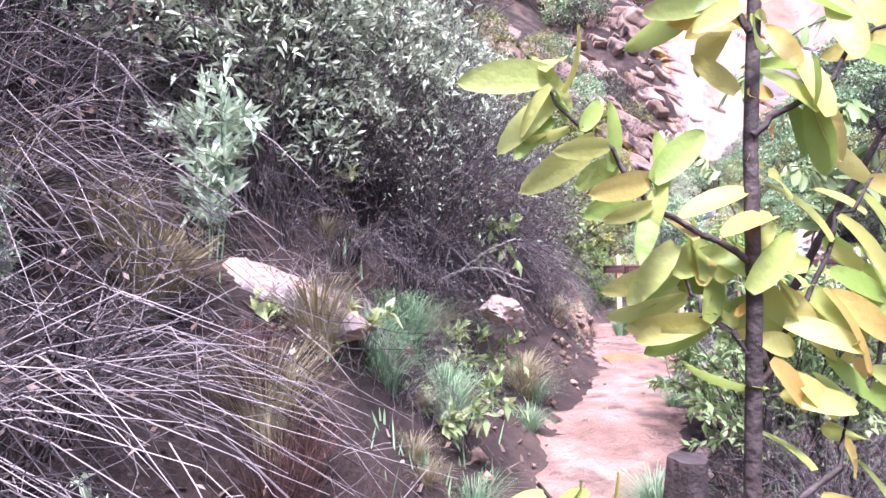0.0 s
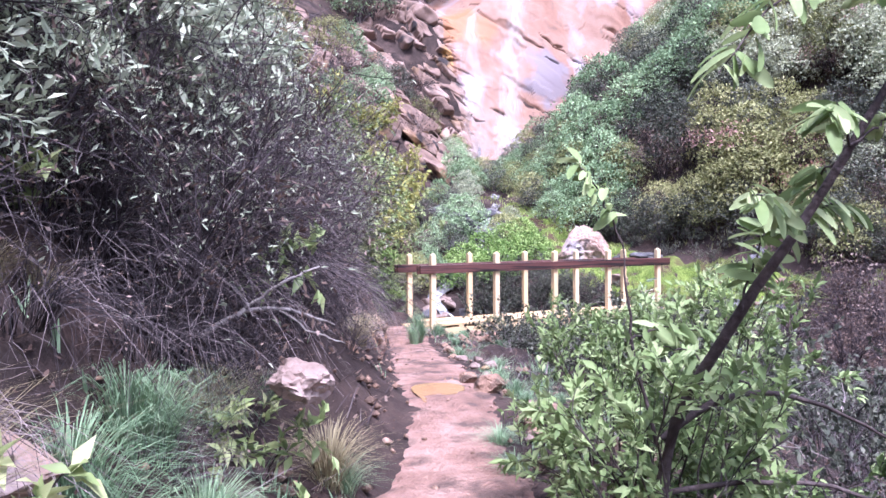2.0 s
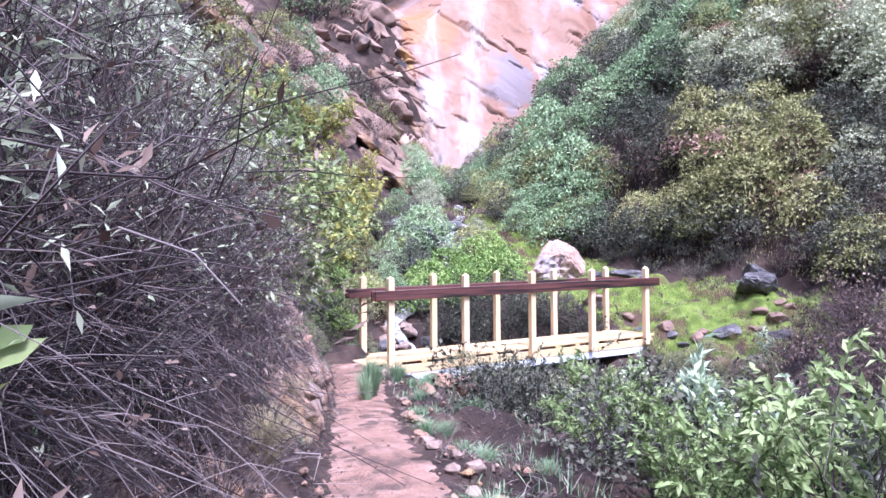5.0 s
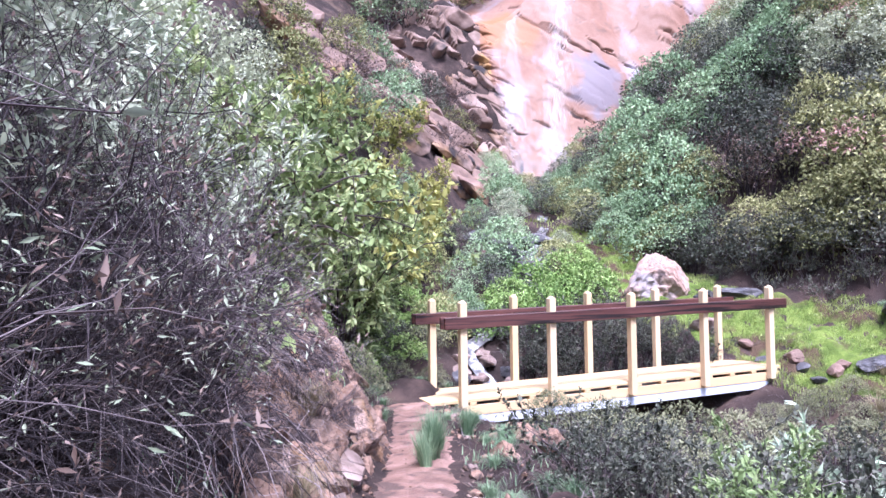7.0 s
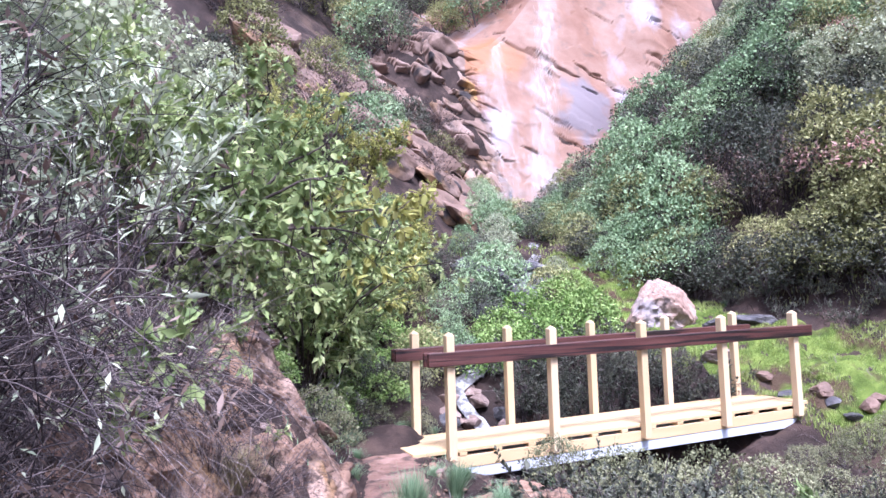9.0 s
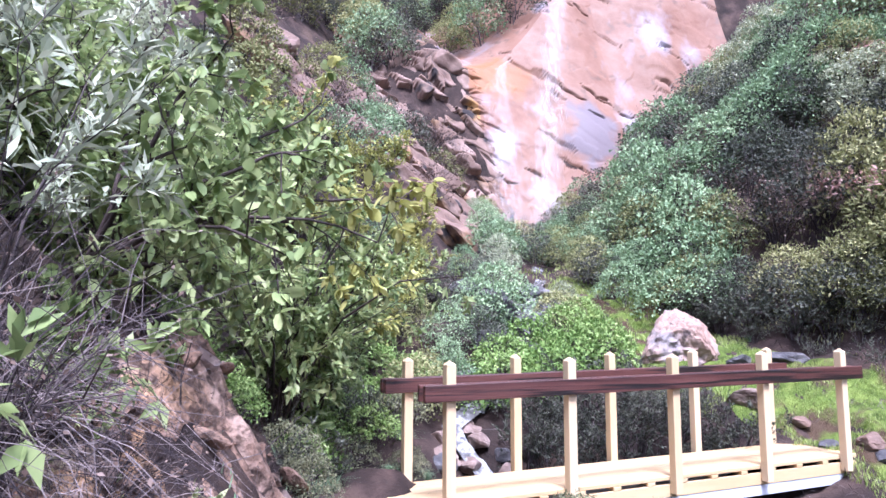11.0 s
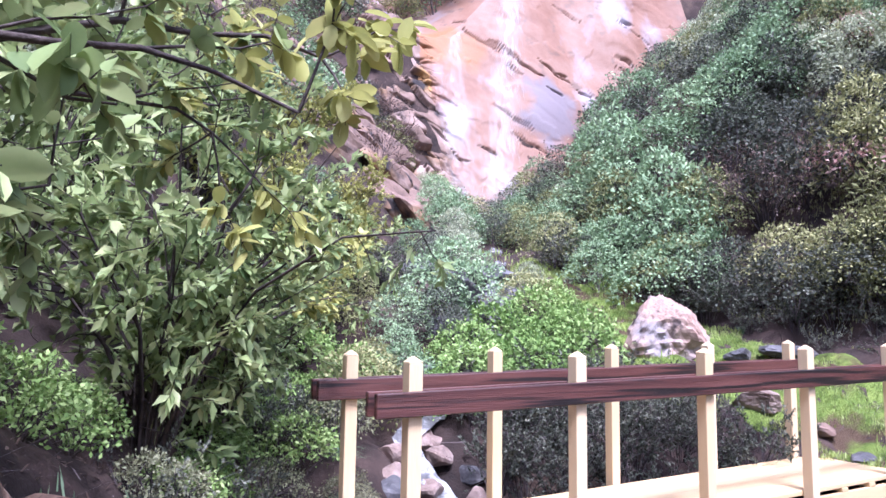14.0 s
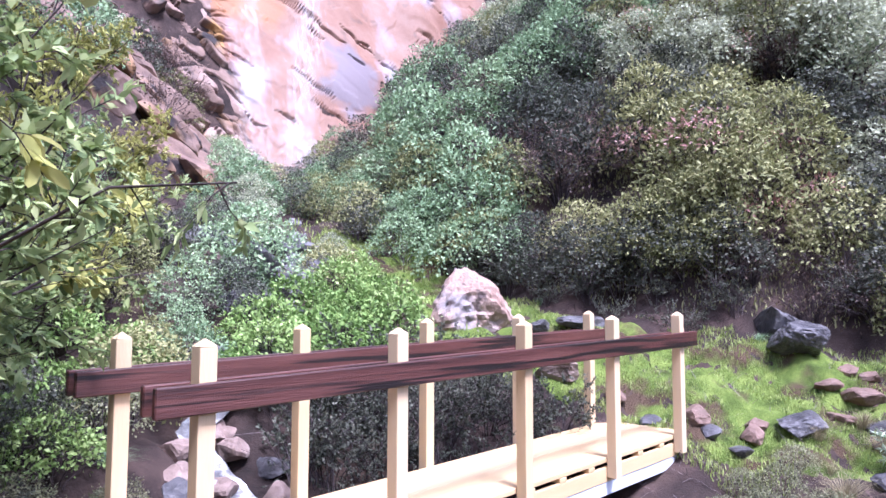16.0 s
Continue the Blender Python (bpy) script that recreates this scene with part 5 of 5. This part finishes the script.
for k in range(14):
    s = RNG.uniform(0.2, 0.5)
    stone("creek_rock", "wet grey rock in the creek bed", 70 + k, M_GREYROCK, 4.2 + RNG.uniform(-0.8, 0.9), 5.5 + RNG.uniform(-0.7, 1.4), s, s * 0.8, s * 0.55, RNG.uniform(0, 360), RNG.uniform(-20, 20), sub=3, group="creek rocks", planes=16, cut=(0.45, 0.8))
for k in range(46):
    y = RNG.uniform(-9.2, -0.4)
    x = side(LINE_PATH, y) + 0.36 + abs(RNG.gauss(0, 0.09))
    s = RNG.uniform(0.03, 0.085)
    stone("edge_stone", "small pinkish stone along the trail's edge", 100 + k, M_ORANGE if k % 2 else M_ROCK, x, y, s, s * 0.8, s * 0.7, RNG.uniform(0, 360), sub=2, group="edge stones", sink=0.25, planes=16, cut=(0.45, 0.8))
for k, (x, y, s) in enumerate([(-0.15, -1.75, 0.26), (-0.4, -1.45, 0.18), (-0.75, -2.55, 0.2), (-0.05, -2.1, 0.2), (-2.75, -6.75, 0.13), (-3.0, -7.6, 0.1), (-2.65, -6.3, 0.1)]):
    stone("trail_boulder", "pale orange boulder at the trail's outer edge", 160 + k, M_ORANGE, x, y, s, s * 0.9, s * 0.75, 50 * k, sub=4, group="trail boulders", planes=16, cut=(0.45, 0.8))
for k in range(80):
    y = RNG.uniform(-4.6, -0.5)
    x = side(LINE_PATH, y) - RNG.uniform(0.38, 1.15)
    s = RNG.uniform(0.05, 0.16)
    stone("bank_flake", "angular flake of orange rock in the crumbling bank", 300 + k % 12, M_ORANGE if k % 4 else M_ROCK, x, y, s * 1.3, s, s * 0.5, RNG.uniform(0, 360), RNG.uniform(-35, 35), RNG.uniform(10, 50), sub=3, group="bank flakes", sink=0.2, planes=14, cut=(0.4, 0.75), jag=0.03)
for k, (x, y, sz) in enumerate([(6.1, -0.75, 0.34), (6.5, -0.95, 0.22), (6.9, -1.05, 0.26), (6.5, -1.45, 0.3), (7.3, -0.85, 0.2), (5.5, 0.15, 0.24), (5.7, -1.6, 0.26)]):
    stone("bench_rock", "weathered brown-grey rock half sunk in the turf", 330 + k, (M_GREYROCK, M_BUTTRESS, M_BUTTRESS)[k % 3], x, y, sz, sz * 0.8, sz * 0.5, 47 * k, 8, 6, sub=4, group="bench rocks", sink=0.38, planes=14, cut=(0.45, 0.8))
for k in range(60):
    y = RNG.uniform(9.5, 15)
    x = side(LINE_PATH, y) - RNG.uniform(-0.4, 6.5)
    s = RNG.uniform(0.4, 1.15)
    stone("slope_slab", "slanting brown rock slab on the slope by the cliff", 180 + k % 9, M_BUTTRESS, x, y, s, s * 0.8, s * 0.4, RNG.uniform(-30, 30), RNG.uniform(20, 50), RNG.uniform(20, 45), sub=3, group="slope slabs", sink=0.2, planes=16, cut=(0.45, 0.8))

# ---- plants close to the trail ----
sumac = [shrub("sumac_bush", "leafy pale green sumac bush beside the trail", "shrub", "sumac bushes", 200 + k, M_BARK, M_SUMAC, "lance", 0.045, 1700, stems=14, height=0.95, spread=0.38, twigs=100, twig_len=0.18, stem_r=0.006, upright=0.9, start=0.25, lo=0.25, sag=0.1) for k in range(2)]
scatter(sumac, [(-3.45, -8.98, 1.0), (-3.3, -8.75, 0.9), (-1.7, -7.3, 1.1), (-1.3, -6.9, 1.1), (-1.95, -7.5, 1.0), (-3.35, -8.7, 0.75), (-3.1, -8.3, 0.7), (-2.9, -8.7, 1.0), (-2.15, -7.15, 0.72), (-1.8, -6.85, 0.75), (-1.4, -5.9, 0.8), (-1.0, -5.4, 0.8), (-2.5, -7.8, 0.6), (-0.2, -4.6, 1.1), (-2.45, -8.3, 1.0)], lean=6)
scatter(green, [(-4.2, -8.45, 0.45), (-4.1, -8.2, 0.5), (-3.25, -7.75, 0.5), (-3.4, -8.1, 0.45), (-2.75, -7.05, 0.5), (-4.05, -9.5, 0.6), (-3.95, -9.1, 0.6), (-4.2, -9.9, 0.6)])
scatter(sprig, [(-4.42, -8.35, 0.6), (-4.6, -8.95, 0.65), (-4.95, -9.35, 0.7)])


def limb_mesh(name, lines, sides=7, n=14):
    """Limbs along lines of (x, y, z, radius), smoothed and a little crooked."""
    pairs = []
    for k, line in enumerate(lines):
        a = np.array(line, float)
        t0, t1 = np.linspace(0, 1, len(a)), np.linspace(0, 1, n)
        s = np.stack([np.interp(t1, t0, a[:, c]) for c in range(4)], -1)
        for _ in range(2):
            s[1:-1] = 0.25 * s[:-2] + 0.5 * s[1:-1] + 0.25 * s[2:]
        s[1:-1, :3] += np.random.default_rng(k).normal(0, 0.004, (n - 2, 3))
        pairs.append(tubes(s[None, :, :3], s[None, :, 3], sides))
    return mesh_from(name, *join(*pairs), M_BARK, True)


def leafy(lines, seed, count, length, shape, mat, name, upper, lo=0.25, tilt=0.5):
    """Leaves to both sides of the limbs."""
    rng = np.random.default_rng(seed)
    pos, dr = [], []
    for line in lines:
        a = np.array(line, float)[:, :3]
        f = rng.uniform(lo, 1, count) * (len(a) - 1)
        i = np.clip(f.astype(int), 0, len(a) - 2)
        q = a[i] + (f - i)[:, None] * (a[i + 1] - a[i])
        ax = a[i + 1] - a[i]
        ax /= np.linalg.norm(ax, axis=1, keepdims=True)
        sd = np.cross(ax, np.array(upper))
        sd /= np.linalg.norm(sd, axis=1, keepdims=True) + 1e-9
        pos.append(q + rng.normal(0, 0.008, q.shape))
        dr.append(ax * 0.5 + sd * rng.choice([-1, 1], count)[:, None] + rng.normal(0, 0.35, q.shape) + np.array([0, 0, -0.45]))
    v, f = leaves(np.concatenate(pos), np.concatenate(dr), length, shape, rng, tilt, upper)
    return mesh_from(name, v, f, mat, True)


# slim sapling with yellowing leaves at the start of the trail
SX, SY = -4.607, -10.72
trunk = [[(SX + 0.03, SY, -0.12, 0.009), (SX + 0.015, SY, 0.5, 0.008), (SX, SY, 0.9, 0.0065), (SX, SY, 1.2, 0.0055), (SX + 0.005, SY + 0.02, 1.6, 0.004), (SX, SY, 1.85, 0.002)]]
twig = [
    [(SX, SY, 1.02, 0.003), (SX - 0.06, SY + 0.01, 1.06, 0.0025), (SX - 0.12, SY + 0.02, 1.12, 0.002), (SX - 0.165, SY + 0.02, 1.17, 0.001)],
    [(SX, SY, 1.12, 0.003), (SX + 0.05, SY, 1.15, 0.0025), (SX + 0.11, SY + 0.02, 1.2, 0.002), (SX + 0.18, SY + 0.05, 1.25, 0.001)],
    [(SX, SY, 0.93, 0.003), (SX + 0.05, SY + 0.02, 0.98, 0.0025), (SX + 0.1, SY + 0.04, 1.05, 0.002), (SX + 0.16, SY + 0.05, 1.12, 0.001)],
    [(SX, SY, 0.8, 0.003), (SX + 0.06, SY, 0.87, 0.0025), (SX + 0.12, SY + 0.02, 0.96, 0.002), (SX + 0.2, SY + 0.04, 1.03, 0.001)],
    [(SX, SY, 1.2, 0.003), (SX - 0.03, SY + 0.02, 1.25, 0.002), (SX - 0.06, SY + 0.03, 1.32, 0.001)],
    [(SX, SY, 0.95, 0.003), (SX - 0.03, SY + 0.02, 0.99, 0.002), (SX - 0.055, SY + 0.03, 1.03, 0.001)],
    [(SX + 0.01, SY, 0.72, 0.003), (SX - 0.07, SY + 0.05, 0.76, 0.0025), (SX - 0.15, SY + 0.08, 0.84, 0.002)],
    [(SX + 0.01, SY, 0.6, 0.003), (SX + 0.08, SY + 0.03, 0.7, 0.0025), (SX + 0.17, SY + 0.05, 0.8, 0.002)],
]
sapling = tagged(new("sapling"), "slim sapling with rounded yellow-green and orange leaves", "tree")
part("trunk", limb_mesh("sapling_trunk", trunk), None, sapling)
part("branchwork", limb_mesh("sapling_twigs", twig, 5), None, sapling)["kind"] = "stuff"
part("foliage", leafy(twig, 7, 22, 0.058, "round", M_SAPLING, "sapling_leaves", (0.1, -1.0, 0.25)), None, sapling)["kind"] = "stuff"
part("upper_foliage", leafy(trunk, 8, 34, 0.054, "round", M_SAPLING, "sapling_top", (0.1, -1.0, 0.25), 0.35), None, sapling)["kind"] = "stuff"

# leaning tree beyond it
lean_trunk = [
    [(-3.47, -8.96, 0.0, 0.02), (-3.49, -8.97, 0.4, 0.018), (-3.5, -8.98, 0.68, 0.0165), (-3.5, -9.1, 0.85, 0.0145), (-3.5, -9.25, 1.05, 0.0125), (-3.46, -9.35, 1.22, 0.0108), (-3.41, -9.45, 1.4, 0.009), (-3.3, -9.55, 1.65, 0.0065), (-3.2, -9.6, 1.9, 0.0035)],
]
lean_limb = [
    [(-3.5, -9.0, 0.7, 0.0105), (-3.38, -9.05, 0.8, 0.0095), (-3.27, -9.08, 0.82, 0.008), (-3.1, -9.15, 0.79, 0.006), (-2.9, -9.2, 0.68, 0.0035)],
    [(-3.49, -8.98, 0.55, 0.008), (-3.33, -9.15, 0.62, 0.0066), (-3.15, -9.25, 0.6, 0.0053), (-2.95, -9.35, 0.5, 0.0026)],
    [(-3.5, -8.98, 0.68, 0.006), (-3.55, -8.94, 0.95, 0.0045), (-3.54, -8.9, 1.2, 0.0022)],
]
lean_rng = np.random.default_rng(77)
lean_twig = [[(-3.3, -9.55, 1.65, 0.004), (-3.6, -9.6, 1.68, 0.003), (-3.82, -9.62, 1.6, 0.0022), (-3.95, -9.6, 1.45, 0.0013)]]
for root_pt in [lean_trunk[0][k][:3] for k in (4, 5, 5, 6, 6, 6, 7, 7, 7, 8)] + [lean_limb[2][1][:3], lean_limb[2][2][:3], lean_limb[0][2][:3]]:
    way = Vector(lean_rng.normal(0, 1, 3) * np.array([1, 0.8, 0.6]) + np.array([0.2, 0.1, 0.5])).normalized() * lean_rng.uniform(0.18, 0.34)
    p_a = Vector(root_pt)
    lean_twig.append([(*p_a, 0.0035), (*(p_a + way * 0.5 + Vector((0, 0, 0.03))), 0.0025), (*(p_a + way), 0.0013)])
leaning = tagged(new("leaning_tree"), "small dark-barked leaning tree with sparse green leaves", "tree")
part("trunk", limb_mesh("leaning_trunk", lean_trunk, 9), None, leaning)
for k in range(3):
    part("limb", limb_mesh("leaning_limb", lean_limb[k:k + 1]), None, leaning)
part("branchwork", limb_mesh("leaning_twigs", lean_twig, 5), None, leaning)["kind"] = "stuff"
part("foliage", leafy(lean_twig, 9, 32, 0.062, "round", M_SUMAC, "leaning_leaves", (0, -0.4, 1.0)), None, leaning)["kind"] = "stuff"

# ---- water in the creek, puddle and stump ----
cs = np.arange(-6.0, 9.0, 0.05)
cxs, czs = along(LINE_CREEK, cs)
ck = np.linspace(-1, 1, 9)
cw = 0.15 + 0.07 * hash_noise(cs, 0 * cs, 0.7, 41)
WX = cxs[:, None] + 0.15 * hash_noise(cs, 0 * cs, 1.3, 42)[:, None] + cw[:, None] * ck[None]
WY = np.repeat(cs[:, None], 9, 1)
WZ = land(WX, WY, False) + 0.1 + 0.03 * hash_noise(WX, WY, 0.12, 43)
wi = np.arange(WX.size).reshape(WX.shape)
wf = np.stack([wi[:-1, :-1], wi[:-1, 1:], wi[1:, 1:], wi[1:, :-1]], -1).reshape(-1, 4)
tagged(new("creek", mesh_from("creek", np.stack([WX, WY, WZ], -1).reshape(-1, 3), wf, M_CREEK, True)), "narrow white-water creek tumbling over rocks", "water", kind="structure")

bm = bmesh.new()
ring = [bm.verts.new((0.14 * math.cos(a) * (1 + 0.25 * math.sin(3 * a)), 0.34 * math.sin(a) * (1 + 0.15 * math.cos(2 * a)), 0)) for a in np.linspace(0, 2 * math.pi, 40, endpoint=False)]
bm.faces.new(ring)
puddle = part("puddle", bm, M_PUDDLE)
puddle.matrix_world = pose(-3.08, -6.75, ground_z(-3.08, -6.75) + 0.019, 0, 0, -25)
tagged(puddle, "shallow muddy orange puddle on the trail", "puddle")

stump_bm = bmesh.new()
bmesh.ops.create_cone(stump_bm, cap_ends=True, segments=14, radius1=0.07, radius2=0.055, depth=0.3)
bmesh.ops.subdivide_edges(stump_bm, edges=[e for e in stump_bm.edges if abs(e.verts[0].co.z - e.verts[1].co.z) > 0.1], cuts=5)
for w in stump_bm.verts:
    w.co += Vector((w.co.x, w.co.y, 0)).normalized() * 0.012 * noise.noise(Vector((w.co.x * 40, w.co.y * 40, w.co.z * 5)))
stump = part("wooden_stump", stump_bm, M_BARK)
stump.matrix_world = pose(-3.98, -9.35, ground_z(-3.98, -9.35) + 0.11, 4, 3, 0)
tagged(stump, "short weathered wooden stump beside the trail", "stump")

pale_limb = [
    [(-4.55, -8.3, 0.95, 0.009), (-4.4, -8.2, 1.02, 0.008), (-4.25, -8.15, 1.0, 0.006), (-4.1, -8.1, 0.94, 0.003)],
    [(-4.42, -8.21, 1.01, 0.006), (-4.3, -8.25, 1.1, 0.005), (-4.18, -8.2, 1.14, 0.003)],
    [(-4.4, -8.2, 1.02, 0.006), (-4.5, -8.15, 1.15, 0.005), (-4.56, -8.1, 1.3, 0.003)],
    [(-4.3, -8.17, 1.0, 0.004), (-4.2, -8.25, 0.93, 0.003), (-4.12, -8.28, 0.9, 0.002)],
]
dead_limb = tagged(new("dead_branch"), "pale lichen-crusted dead branch sticking out of the bank", "branch")
for k in range(4):
    me = limb_mesh("dead_branch_limb", pale_limb[k:k + 1], 6)
    me.materials[0] = M_LICHEN
    part("limb", me, None, dead_limb)

# pale brush high on the slope behind the laurels
scatter(pale, jitter(-8.0, -2.2, -3.2, 5.5, 0.95, beyond_path(2.6, 6.0), 0.85), 1.0, 1.5)
scatter(sage, jitter(-8.0, -3.0, -4.0, 1.5, 0.9, beyond_path(2.4, 4.5), 0.8), 1.1, 1.4)
# more of the haze-coloured brush towards the top of the right slope
scatter(pale, [(12.0, -1.0, 1.5), (11.0, -3.0, 1.3), (13.0, 0.5, 1.5), (12.2, 2.6, 1.4), (13.5, -2.5, 1.5), (10.4, -0.6, 1.0)])
scatter(strawstem, [(-4.72, -8.45, 0.5), (-4.95, -8.75, 0.5), (-4.78, -9.0, 0.38), (-5.1, -9.1, 0.45), (-4.6, -8.15, 0.5), (-4.85, -8.3, 0.6)])
scatter(dead, [(-4.95, -8.4, 0.6), (-5.15, -8.8, 0.55), (-4.85, -8.1, 0.65), (-4.68, -8.7, 0.35), (-3.55, -9.4, 0.55), (-3.2, -9.3, 0.6), (-3.3, -9.75, 0.6), (-2.9, -9.2, 0.7), (-2.6, -8.9, 0.7), (-3.6, -9.85, 0.5), (-2.9, -9.8, 0.7), (-3.7, -9.15, 0.4)])
scatter(scrub, [(-3.35, -9.2, 0.5), (-3.0, -9.5, 0.6), (-2.6, -9.3, 0.7), (-2.3, -8.8, 0.7)])
